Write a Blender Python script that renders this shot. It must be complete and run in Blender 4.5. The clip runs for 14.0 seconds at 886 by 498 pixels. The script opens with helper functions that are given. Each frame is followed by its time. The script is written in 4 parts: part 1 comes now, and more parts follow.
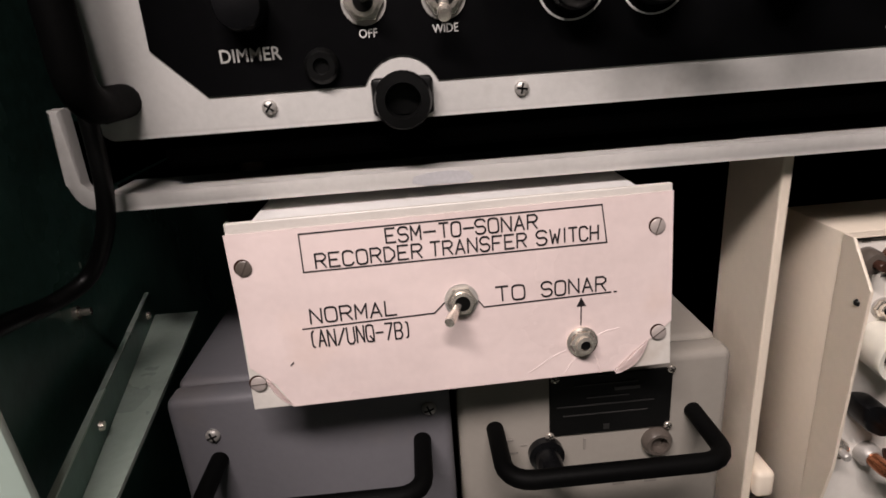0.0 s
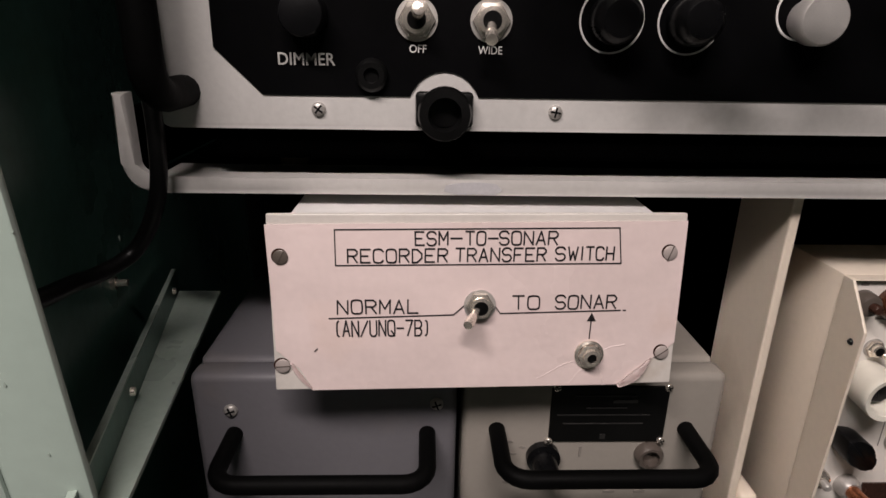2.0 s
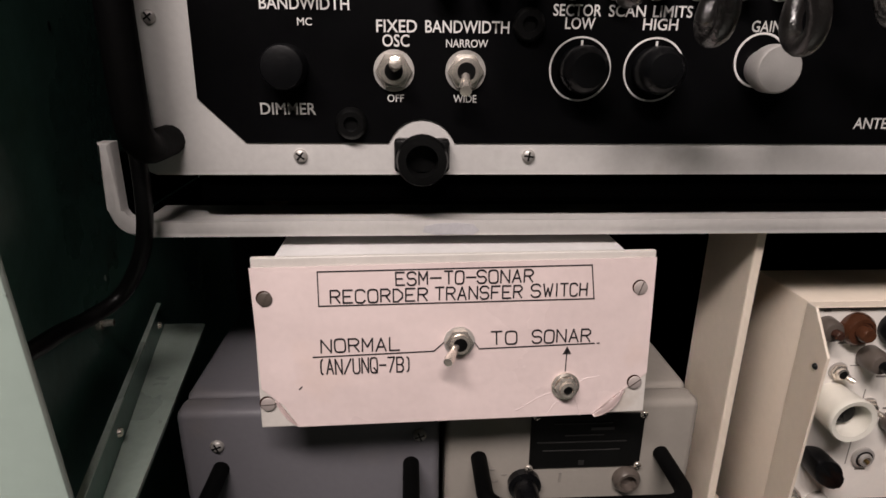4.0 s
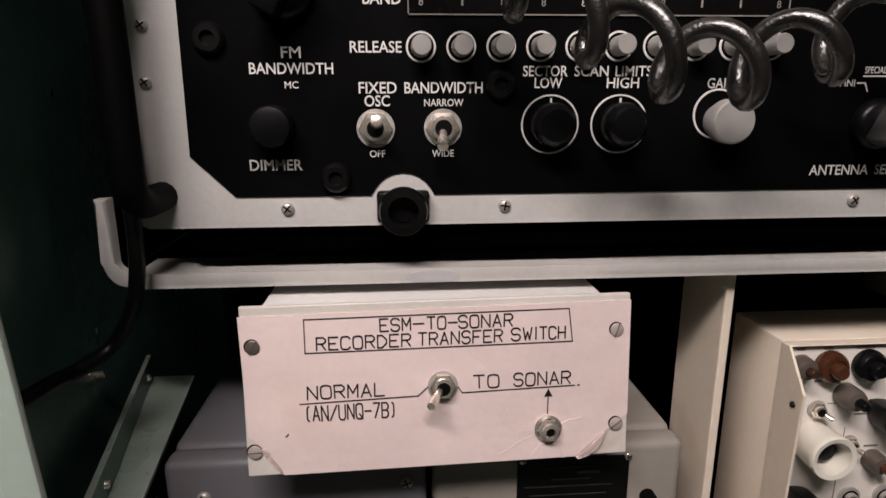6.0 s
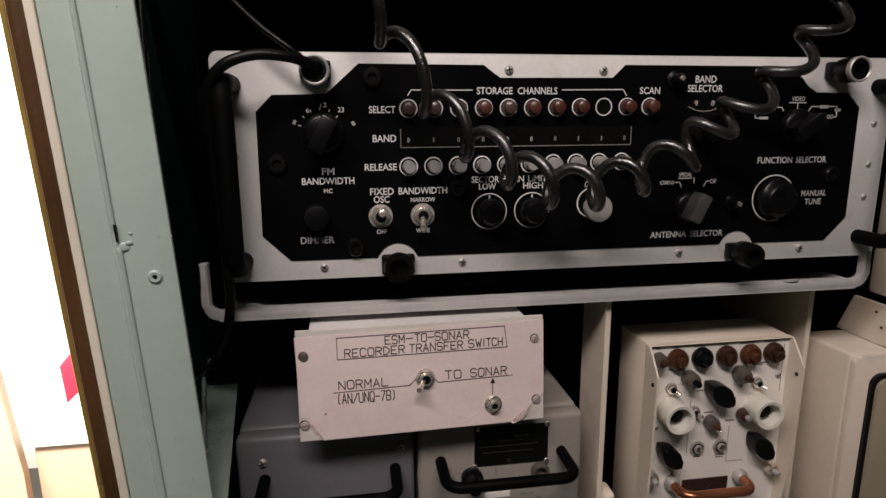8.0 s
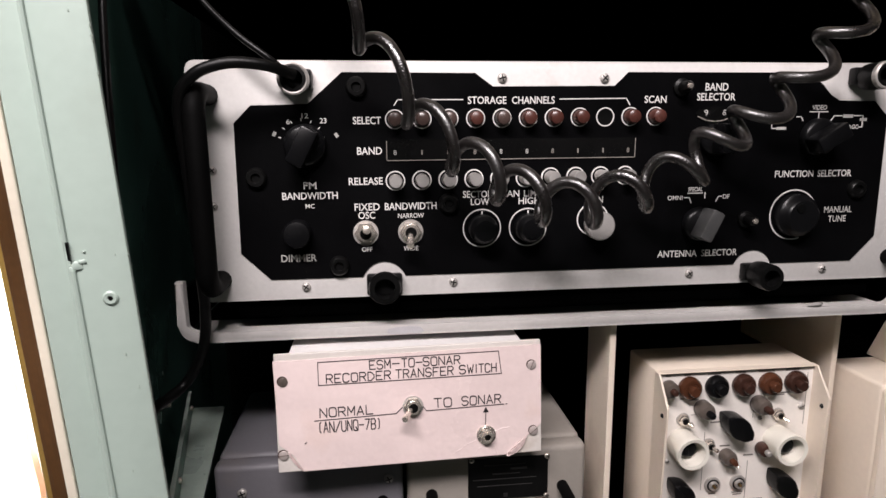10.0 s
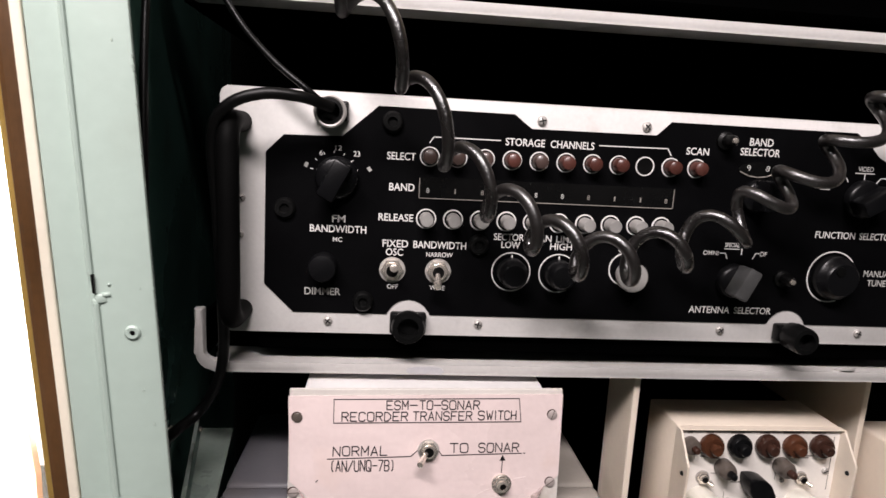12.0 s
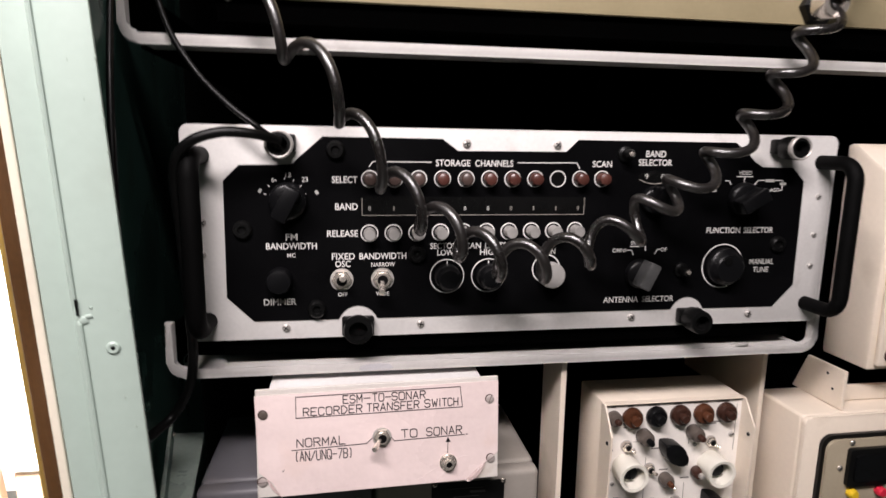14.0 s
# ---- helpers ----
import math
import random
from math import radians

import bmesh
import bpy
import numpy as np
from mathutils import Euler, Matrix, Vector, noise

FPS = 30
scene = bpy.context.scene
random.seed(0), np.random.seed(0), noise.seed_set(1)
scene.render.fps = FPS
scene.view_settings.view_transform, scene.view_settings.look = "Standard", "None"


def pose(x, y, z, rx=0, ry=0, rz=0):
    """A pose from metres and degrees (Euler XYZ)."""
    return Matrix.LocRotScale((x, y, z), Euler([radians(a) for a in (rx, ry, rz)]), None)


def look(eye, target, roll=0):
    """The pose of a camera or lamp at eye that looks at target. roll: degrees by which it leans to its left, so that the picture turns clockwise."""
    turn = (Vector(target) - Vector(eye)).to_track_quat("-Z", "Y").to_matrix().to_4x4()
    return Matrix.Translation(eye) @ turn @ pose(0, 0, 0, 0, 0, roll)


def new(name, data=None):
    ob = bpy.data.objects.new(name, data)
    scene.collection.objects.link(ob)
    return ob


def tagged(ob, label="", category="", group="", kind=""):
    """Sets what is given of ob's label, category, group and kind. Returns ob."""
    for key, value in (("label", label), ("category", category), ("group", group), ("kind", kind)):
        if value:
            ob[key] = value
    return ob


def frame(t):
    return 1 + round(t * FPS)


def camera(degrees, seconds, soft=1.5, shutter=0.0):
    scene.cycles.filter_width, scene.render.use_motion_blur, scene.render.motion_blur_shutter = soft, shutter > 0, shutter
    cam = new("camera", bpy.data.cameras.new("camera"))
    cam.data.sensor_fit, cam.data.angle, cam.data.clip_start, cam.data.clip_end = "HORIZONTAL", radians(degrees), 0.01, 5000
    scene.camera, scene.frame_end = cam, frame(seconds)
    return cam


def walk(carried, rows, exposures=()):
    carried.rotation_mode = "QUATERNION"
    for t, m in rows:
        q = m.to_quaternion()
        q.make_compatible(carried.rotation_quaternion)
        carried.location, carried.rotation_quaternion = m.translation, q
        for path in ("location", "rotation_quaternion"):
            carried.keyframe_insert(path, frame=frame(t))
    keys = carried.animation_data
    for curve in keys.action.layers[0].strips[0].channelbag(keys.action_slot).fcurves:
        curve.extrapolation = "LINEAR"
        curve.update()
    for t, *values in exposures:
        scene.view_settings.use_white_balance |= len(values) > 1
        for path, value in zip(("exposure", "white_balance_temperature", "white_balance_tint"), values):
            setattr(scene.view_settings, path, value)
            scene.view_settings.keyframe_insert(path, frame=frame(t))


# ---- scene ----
cam = camera(73.70, 14.0, soft=1.5, shutter=0.5)
PATH = [
    (0, (-0.12524, -0.22964, 1.22786), (-0.10786, 0.24052, 1.05860), -4.23),
    (0.5, (-0.12863, -0.22595, 1.22148), (-0.11939, 0.24293, 1.04807), -1.95),
    (1, (-0.13205, -0.22988, 1.22498), (-0.12883, 0.23471, 1.04017), -1.04),
    (1.5, (-0.13539, -0.23822, 1.23142), (-0.12565, 0.23076, 1.05830), 0.43),
    (2, (-0.13537, -0.24231, 1.23546), (-0.11892, 0.22778, 1.06591), 1.03),
    (2.5, (-0.13506, -0.24378, 1.24046), (-0.12011, 0.22430, 1.06531), 0.42),
    (5, (-0.12723, -0.25273, 1.25325), (-0.09158, 0.22578, 1.11268), 0.80),
    (5.5, (-0.12322, -0.25678, 1.25409), (-0.09143, 0.22515, 1.12476), 0.14),
    (6, (-0.12865, -0.25763, 1.25187), (-0.09373, 0.22637, 1.13137), -0.19),
    (6.5, (-0.13143, -0.30047, 1.29712), (-0.09035, 0.18659, 1.19184), -1.24),
    (7, (-0.15273, -0.36890, 1.31587), (-0.10342, 0.11892, 1.21792), -1.07),
    (7.5, (-0.15917, -0.39049, 1.30308), (-0.09774, 0.09341, 1.19322), -1.21),
    (8, (-0.15621, -0.39778, 1.30156), (-0.08301, 0.08595, 1.19837), -0.38),
    (10.5, (-0.12813, -0.37190, 1.29919), (-0.07705, 0.11706, 1.20803), -0.54),
    (11, (-0.13175, -0.37015, 1.30235), (-0.06944, 0.11699, 1.20850), -0.10),
    (11.5, (-0.12904, -0.36544, 1.30603), (-0.07883, 0.12406, 1.21736), -1.17),
    (12, (-0.14237, -0.36164, 1.31910), (-0.09504, 0.12854, 1.23261), 3.06),
    (12.5, (-0.14652, -0.36726, 1.31734), (-0.09752, 0.12273, 1.23071), 2.61),
    (13, (-0.13960, -0.38208, 1.31248), (-0.07667, 0.10596, 1.22384), 2.71),
    (13.5, (-0.13305, -0.38463, 1.31505), (-0.05821, 0.10250, 1.23075), 4.01),
    (14, (-0.13168, -0.41250, 1.33499), (-0.05504, 0.07404, 1.24896), 0.85),
]
walk(cam, [(t, look(eye, target, roll)) for t, eye, target, roll in PATH], [(0, 0.1, 6500, 10), (0.5, -0.05, 6500, 10), (1.5, -0.2, 6500, 10), (2.5, -0.15, 6500, 10), (5, -0.05, 6500, 10), (6, -0.1, 6500, 10), (6.5, 0.1, 6300, 10), (7, 0.42, 6300, 10), (7.5, -0.08, 6450, 10), (8, -0.68, 6500, 10), (8.3, -0.6, 6450, 10), (10.4, 0.4, 6150, 10), (11.5, 0.42, 6150, 10), (12, 0.35, 6200, 10), (12.5, 0.1, 6250, 10), (13, -0.5, 6350, 10), (13.5, -0.1, 6250, 10), (14, 0.4, 6200, 10)])

# ---- world and light ----
world = bpy.data.worlds.new("world")
scene.world = world
world.use_nodes = True
world.node_tree.nodes["Background"].inputs[0].default_value = (0.62, 0.60, 0.58, 1)
world.node_tree.nodes["Background"].inputs[1].default_value = 0.004


def area_lamp(name, eye, target, sx, sy, power, colour):
    data = bpy.data.lights.new(name, "AREA")
    data.shape, data.size, data.size_y, data.energy, data.color = "RECTANGLE", sx, sy, power, colour
    ob = new(name, data)
    ob.matrix_world = look(eye, target)
    return ob


area_lamp("overhead_tube_light", (-0.29, -0.66, 1.97), (-0.05, 0.0, 1.2), 0.70, 0.10, 16.5, (1.0, 0.885, 0.85))
area_lamp("passage_tube_light", (-1.35, 0.45, 2.02), (-1.2, 0.75, 1.0), 1.0, 0.25, 400.0, (1.0, 0.95, 0.86))


# ---- materials ----
def material(name, colour, rough=0.5, metal=0.0, vary=0.15, scale=60.0, bump=0.05, stain=0.0, stain_colour=(0.05, 0.04, 0.03), coat=0.0, spec=0.5, wave=0.0):
    m = bpy.data.materials.new(name)
    m.use_nodes = True
    nt = m.node_tree
    bs = nt.nodes["Principled BSDF"]
    bs.inputs["Roughness"].default_value, bs.inputs["Metallic"].default_value = rough, metal
    bs.inputs["Coat Weight"].default_value = coat
    bs.inputs["Specular IOR Level"].default_value = spec
    tc = nt.nodes.new("ShaderNodeNewGeometry")
    coarse, fine = nt.nodes.new("ShaderNodeTexNoise"), nt.nodes.new("ShaderNodeTexNoise")
    coarse.inputs["Scale"].default_value, coarse.inputs["Detail"].default_value = scale * 0.35, 5
    fine.inputs["Scale"].default_value, fine.inputs["Detail"].default_value = scale * 9, 3
    for n in (coarse, fine):
        nt.links.new(tc.outputs["Position"], n.inputs["Vector"])
    add = nt.nodes.new("ShaderNodeMath")
    add.operation = "MULTIPLY_ADD"
    add.inputs[1].default_value = 0.35
    nt.links.new(fine.outputs["Fac"], add.inputs[0])
    nt.links.new(coarse.outputs["Fac"], add.inputs[2])
    ramp = nt.nodes.new("ShaderNodeMapRange")
    ramp.inputs["From Min"].default_value, ramp.inputs["From Max"].default_value = 0.4, 0.95
    ramp.inputs["To Min"].default_value, ramp.inputs["To Max"].default_value = 1 - vary, 1 + vary
    nt.links.new(add.outputs[0], ramp.inputs["Value"])
    mul = nt.nodes.new("ShaderNodeVectorMath")
    mul.operation = "SCALE"
    mul.inputs[0].default_value = colour
    nt.links.new(ramp.outputs["Result"], mul.inputs["Scale"])
    last = mul.outputs[0]
    if stain:
        spots = nt.nodes.new("ShaderNodeTexNoise")
        spots.inputs["Scale"].default_value, spots.inputs["Detail"].default_value = scale * 0.8, 8
        nt.links.new(tc.outputs["Position"], spots.inputs["Vector"])
        cut = nt.nodes.new("ShaderNodeMapRange")
        cut.inputs["From Min"].default_value, cut.inputs["From Max"].default_value = 0.6, 0.72
        cut.inputs["To Max"].default_value = stain
        nt.links.new(spots.outputs["Fac"], cut.inputs["Value"])
        mix = nt.nodes.new("ShaderNodeMix")
        mix.data_type = "RGBA"
        mix.inputs["B"].default_value = (*stain_colour, 1)
        nt.links.new(cut.outputs["Result"], mix.inputs["Factor"])
        nt.links.new(last, mix.inputs["A"])
        last = mix.outputs["Result"]
    nt.links.new(last, bs.inputs["Base Color"])
    rr = nt.nodes.new("ShaderNodeMapRange")
    rr.inputs["From Min"].default_value, rr.inputs["From Max"].default_value = 0.3, 0.7
    rr.inputs["To Min"].default_value, rr.inputs["To Max"].default_value = max(0.02, rough - 0.09), min(1, rough + 0.09)
    nt.links.new(coarse.outputs["Fac"], rr.inputs["Value"])
    nt.links.new(rr.outputs["Result"], bs.inputs["Roughness"])
    if bump:
        b = nt.nodes.new("ShaderNodeBump")
        b.inputs["Strength"].default_value, b.inputs["Distance"].default_value = bump, 0.001
        nt.links.new(fine.outputs["Fac"], b.inputs["Height"])
        if wave:
            b2 = nt.nodes.new("ShaderNodeBump")
            b2.inputs["Strength"].default_value, b2.inputs["Distance"].default_value = wave, 0.006
            nt.links.new(coarse.outputs["Fac"], b2.inputs["Height"])
            nt.links.new(b2.outputs["Normal"], b.inputs["Normal"])
        nt.links.new(b.outputs["Normal"], bs.inputs["Normal"])
    return m


PANEL_GREY = material("panel_grey_paint", (0.64, 0.62, 0.60), 0.36, 0.0, 0.13, 40, 0.08, 0.35, (0.30, 0.27, 0.23))
TRAY_GREY = material("tray_grey_paint", (0.57, 0.55, 0.53), 0.4, 0.0, 0.12, 40, 0.08, 0.35, (0.2, 0.17, 0.14))
BLACK_FACE = material("black_panel_enamel", (0.0022, 0.0022, 0.0025), 0.45, 0.0, 0.25, 60, 0.05, spec=0.04)
BLACK_KNOB = material("black_bakelite", (0.0035, 0.0035, 0.004), 0.30, 0.0, 0.2, 80, 0.05, spec=0.25)
BLACK_METAL = material("black_painted_steel", (0.003, 0.003, 0.003), 0.36, 0.0, 0.3, 60, 0.1, spec=0.22)
GRIP = material("black_handle_enamel", (0.0020, 0.0020, 0.0020), 0.60, 0.0, 0.3, 60, 0.1, spec=0.05)
# almost no reflectance: the deep shade inside the cabinet, put into the colour
SHADE_BLACK = material("painted_interior_shade", (0.0006, 0.0006, 0.0006), 0.95, 0.0, 0.3, 20, 0.05, spec=0.0)
RUBBER = material("black_rubber_cord", (0.0075, 0.0062, 0.0058), 0.30, 0.0, 0.5, 90, 0.3, spec=1.0, coat=0.35)
THIN_RUBBER = material("black_cable_jacket", (0.0025, 0.0025, 0.0025), 0.40, 0.0, 0.3, 90, 0.1, spec=0.2)
WHITE_INK = material("white_engraving", (0.68, 0.66, 0.64), 0.6, 0.0, 0.10, 300, 0.0)
DIM_INK = material("worn_engraving", (0.42, 0.41, 0.39), 0.6, 0.0, 0.5, 420, 0.0)
BLACK_INK = material("black_pen_ink", (0.012, 0.010, 0.012), 0.6, 0.0, 0.3, 300, 0.0)
GREY_INK = material("grey_fine_print", (0.22, 0.20, 0.18), 0.6, 0.0, 0.3, 300, 0.0)
CHROME = material("nickel_plating", (0.80, 0.73, 0.65), 0.20, 0.82, 0.2, 150, 0.08)
STEEL = material("dull_steel", (0.48, 0.455, 0.43), 0.42, 0.5, 0.25, 200, 0.1)
BUTTON = material("brushed_button", (0.50, 0.48, 0.46), 0.45, 0.55, 0.15, 200, 0.06)
PAPER = material("glossy_label_paper", (0.73, 0.605, 0.585), 0.27, 0.0, 0.08, 30, 0.03, 0.30, (0.66, 0.50, 0.43), wave=0.85)
SWITCH_BOX = material("grey_box_paint", (0.58, 0.565, 0.555), 0.45, 0.0, 0.12, 35, 0.1, 0.3, (0.36, 0.33, 0.31))
PLATE_ALU = material("painted_plate", (0.62, 0.58, 0.54), 0.4, 0.0, 0.10, 50, 0.08, 0.4, (0.35, 0.27, 0.2))
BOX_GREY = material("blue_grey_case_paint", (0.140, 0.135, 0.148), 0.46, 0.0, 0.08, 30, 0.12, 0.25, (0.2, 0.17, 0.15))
BEIGE_GREY = material("warm_grey_case_paint", (0.29, 0.265, 0.235), 0.46, 0.0, 0.08, 30, 0.12, 0.3, (0.25, 0.2, 0.15))
BEIGE = material("cream_case_paint", (0.76, 0.665, 0.555), 0.42, 0.0, 0.07, 25, 0.1, 0.2, (0.35, 0.27, 0.18))
NAME_INK = material("faded_nameplate_print", (0.022, 0.021, 0.020), 0.6, 0.0, 0.4, 500, 0.0)
FACE_WHITE = material("pale_instrument_face", (0.82, 0.775, 0.72), 0.42, 0.0, 0.06, 40, 0.06, 0.2, (0.4, 0.32, 0.24))
GREEN_LIGHT = material("pale_green_enamel", (0.37, 0.45, 0.40), 0.4, 0.0, 0.08, 18, 0.12, 0.3, (0.30, 0.34, 0.29))
# darker green for inward faces, with part of their shade in the colour
GREEN_SHADED = material("shaded_green_enamel", (0.070, 0.150, 0.126), 0.30, 0.0, 0.45, 18, 0.15, 0.6, (0.045, 0.070, 0.048))
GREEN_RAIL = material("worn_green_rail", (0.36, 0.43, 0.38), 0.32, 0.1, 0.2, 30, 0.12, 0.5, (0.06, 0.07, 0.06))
LAMP_RED = material("dark_red_lens", (0.070, 0.024, 0.018), 0.34, 0.0, 0.3, 120, 0.0, coat=0.15)
LAMP_GREY = material("clear_lens_over_dark", (0.065, 0.042, 0.036), 0.34, 0.0, 0.3, 120, 0.0, coat=0.15)
WINDOW_DARK = material("smoked_window", (0.004, 0.004, 0.004), 0.18, 0.0, 0.2, 80, 0.0, spec=0.15)
WHITE_KNOB = material("ivory_plastic", (0.74, 0.71, 0.63), 0.35, 0.0, 0.05, 60, 0.02)
COPPER_KNOB = material("brown_bakelite", (0.075, 0.028, 0.014), 0.20, 0.1, 0.3, 120, 0.05)
BROWN_KNOB = material("dark_brown_bakelite", (0.045, 0.020, 0.014), 0.26, 0.1, 0.3, 120, 0.05)
TAUPE_KNOB = material("grey_brown_bakelite", (0.10, 0.082, 0.070), 0.33, 0.1, 0.2, 120, 0.05)
COPPER = material("copper_handle", (0.42, 0.16, 0.08), 0.3, 0.8, 0.25, 120, 0.06)
BRASS = material("tarnished_brass", (0.40, 0.27, 0.12), 0.38, 0.9, 0.3, 150, 0.08)
BROWN_EDGE = material("dark_varnished_edge", (0.075, 0.035, 0.012), 0.4, 0.0, 0.35, 30, 0.1)
CREAM_EDGE = material("cream_edge_paint", (0.72, 0.66, 0.54), 0.5, 0.0, 0.1, 30, 0.06)
WHITE_WALL = material("white_bulkhead_paint", (0.80, 0.79, 0.76), 0.5, 0.0, 0.05, 6, 0.05)
PINK_WALL = material("pale_beige_paint", (0.50, 0.34, 0.24), 0.5, 0.0, 0.08, 6, 0.05)
RED = material("red_plastic", (0.62, 0.02, 0.05), 0.4, 0.0, 0.08, 30, 0.04)
YELLOW = material("yellow_plastic", (0.75, 0.50, 0.02), 0.4, 0.0, 0.08, 80, 0.02)
FLOOR_MAT = material("worn_deck_tile", (0.05, 0.05, 0.048), 0.5, 0.0, 0.2, 8, 0.1)
# unseen walls and ceiling: kept dark so little light bounces back
FILL_CUT_MAT = material("dark_fill_cutting_wall", (0.03, 0.036, 0.034), 0.5, 0.0, 0.3, 8, 0.05)
CEILING_MAT = material("dulled_overhead_paint", (0.22, 0.215, 0.20), 0.6, 0.0, 0.08, 8, 0.05)
TAN = material("tan_panel_paint", (0.30, 0.25, 0.15), 0.45, 0.0, 0.12, 30, 0.08)
# grey for the latch's shadow, painted on the tray lip
LATCH_SHADOW = material("painted_latch_shadow", (0.45, 0.44, 0.455), 0.4, 0.0, 0.2, 80, 0.05)
SCREW_PAINT = material("painted_screw_head", (0.42, 0.365, 0.345), 0.4, 0.2, 0.15, 200, 0.1)
# gold that stands for the yellow glare beside the brown edge
EDGE_GLARE = material("painted_edge_glare", (0.55, 0.36, 0.10), 0.35, 0.6, 0.2, 60, 0.05)
RUST = material("rust_stain", (0.08, 0.055, 0.03), 0.7, 0.0, 0.4, 120, 0.2)

# ---- building helpers ----
BASE = {}


def thing(name, at, label, category, group="", kind=""):
    ob = new(name)
    ob.location = at
    ob.empty_display_size = 0.02
    BASE[ob.name] = Vector(at)
    return tagged(ob, label, category, group, kind)


def part(name, bm, mat, parent=None, label="", smooth=False, angle=40):
    """Links a bmesh, given in world places, as one mesh under parent."""
    bmesh.ops.recalc_face_normals(bm, faces=bm.faces)
    if smooth:
        for f in bm.faces:
            f.smooth = True
        for e in bm.edges:
            if len(e.link_faces) == 2 and e.calc_face_angle(0) > radians(angle):
                e.smooth = False
    off = BASE[parent.name] if parent else Vector((0, 0, 0))
    bmesh.ops.translate(bm, verts=bm.verts, vec=-off)
    me = bpy.data.meshes.new(name)
    bm.to_mesh(me)
    bm.free()
    me.materials.append(mat)
    ob = new(name, me)
    if parent:
        ob.parent = parent
    BASE[ob.name] = off
    if label:
        tagged(ob, label)
    return ob


def structure(name, bm, mat, label, category):
    return tagged(part(name, bm, mat, None, "", True), label, category, kind="structure")


def box(x0, x1, y0, y1, z0, z1, bevel=0.0, seg=2, bm=None):
    bm = bm or bmesh.new()
    made = bmesh.ops.create_cube(bm, size=1.0)["verts"]
    for v in made:
        v.co = Vector(((x0 + x1) / 2 + v.co.x * (x1 - x0), (y0 + y1) / 2 + v.co.y * (y1 - y0), (z0 + z1) / 2 + v.co.z * (z1 - z0)))
    if bevel:
        edges = list({e for v in made for e in v.link_edges})
        bmesh.ops.bevel(bm, geom=edges, offset=bevel, segments=seg, profile=0.5, affect="EDGES")
    return bm


def prism(points, y0, y1, bevel=0.0, bm=None):
    """A polygon of (x, z) drawn out from y0 (front) to y1."""
    bm = bm or bmesh.new()
    front = [bm.verts.new((x, y0, z)) for x, z in points]
    back = [bm.verts.new((x, y1, z)) for x, z in points]
    n = len(points)
    f = bm.faces.new(front)
    bm.faces.new(back[::-1])
    for i in range(n):
        bm.faces.new((front[i], back[i], back[(i + 1) % n], front[(i + 1) % n]))
    if bevel:
        bmesh.ops.bevel(bm, geom=list(f.edges), offset=bevel, segments=2, profile=0.5, affect="EDGES")
    return bm


def side_prism(points, x0, x1, bevel=0.0):
    """A polygon of (y, z) drawn out from x0 to x1."""
    bm = bmesh.new()
    a = [bm.verts.new((x0, y, z)) for y, z in points]
    b = [bm.verts.new((x1, y, z)) for y, z in points]
    n = len(points)
    bm.faces.new(a)
    bm.faces.new(b[::-1])
    for i in range(n):
        bm.faces.new((a[i], b[i], b[(i + 1) % n], a[(i + 1) % n]))
    if bevel:
        bmesh.ops.bevel(bm, geom=list(bm.edges), offset=bevel, segments=2, profile=0.5, affect="EDGES")
    return bm


def rounded(x0, x1, z0, z1, r, n=6):
    out = []
    for cx, cz, a0 in ((x1 - r, z1 - r, 0), (x0 + r, z1 - r, 90), (x0 + r, z0 + r, 180), (x1 - r, z0 + r, 270)):
        for i in range(n + 1):
            a = radians(a0 + 90 * i / n)
            out.append((cx + r * math.cos(a), cz + r * math.sin(a)))
    return out


def lathe(cx, cz, profile, n=28, y=0.0, ax=0.0, az=0.0, scale_x=1.0):
    """Turns (radius, out) about an axis towards -y at (cx, cz); ax, az tilt it in degrees."""
    bm = bmesh.new()
    rings = []
    for r, out in profile:
        if r < 1e-6:
            rings.append([bm.verts.new((0, -out, 0))])
        else:
            rings.append([bm.verts.new((r * scale_x * math.cos(2 * math.pi * i / n), -out, r * math.sin(2 * math.pi * i / n))) for i in range(n)])
    for a, b in zip(rings, rings[1:]):
        for i in range(n):
            j = (i + 1) % n
            if len(a) == 1 and len(b) == 1:
                continue
            if len(a) == 1:
                bm.faces.new((a[0], b[i], b[j]))
            elif len(b) == 1:
                bm.faces.new((a[i], b[0], a[j]))
            else:
                bm.faces.new((a[i], b[i], b[j], a[j]))
    bmesh.ops.transform(bm, matrix=pose(cx, y, cz, ax, 0, az), verts=bm.verts)
    return bm


def smooth_path(points, steps=10):
    """A Catmull-Rom line through the points."""
    pts = [Vector(p) for p in points]
    pts = [2 * pts[0] - pts[1]] + pts + [2 * pts[-1] - pts[-2]]
    out = []
    for i in range(1, len(pts) - 2):
        p0, p1, p2, p3 = pts[i - 1 : i + 3]
        for s in range(steps):
            t = s / steps
            out.append(0.5 * (2 * p1 + (p2 - p0) * t + (2 * p0 - 5 * p1 + 4 * p2 - p3) * t * t + (3 * p1 - p0 - 3 * p2 + p3) * t * t * t))
    return out + [pts[-2]]


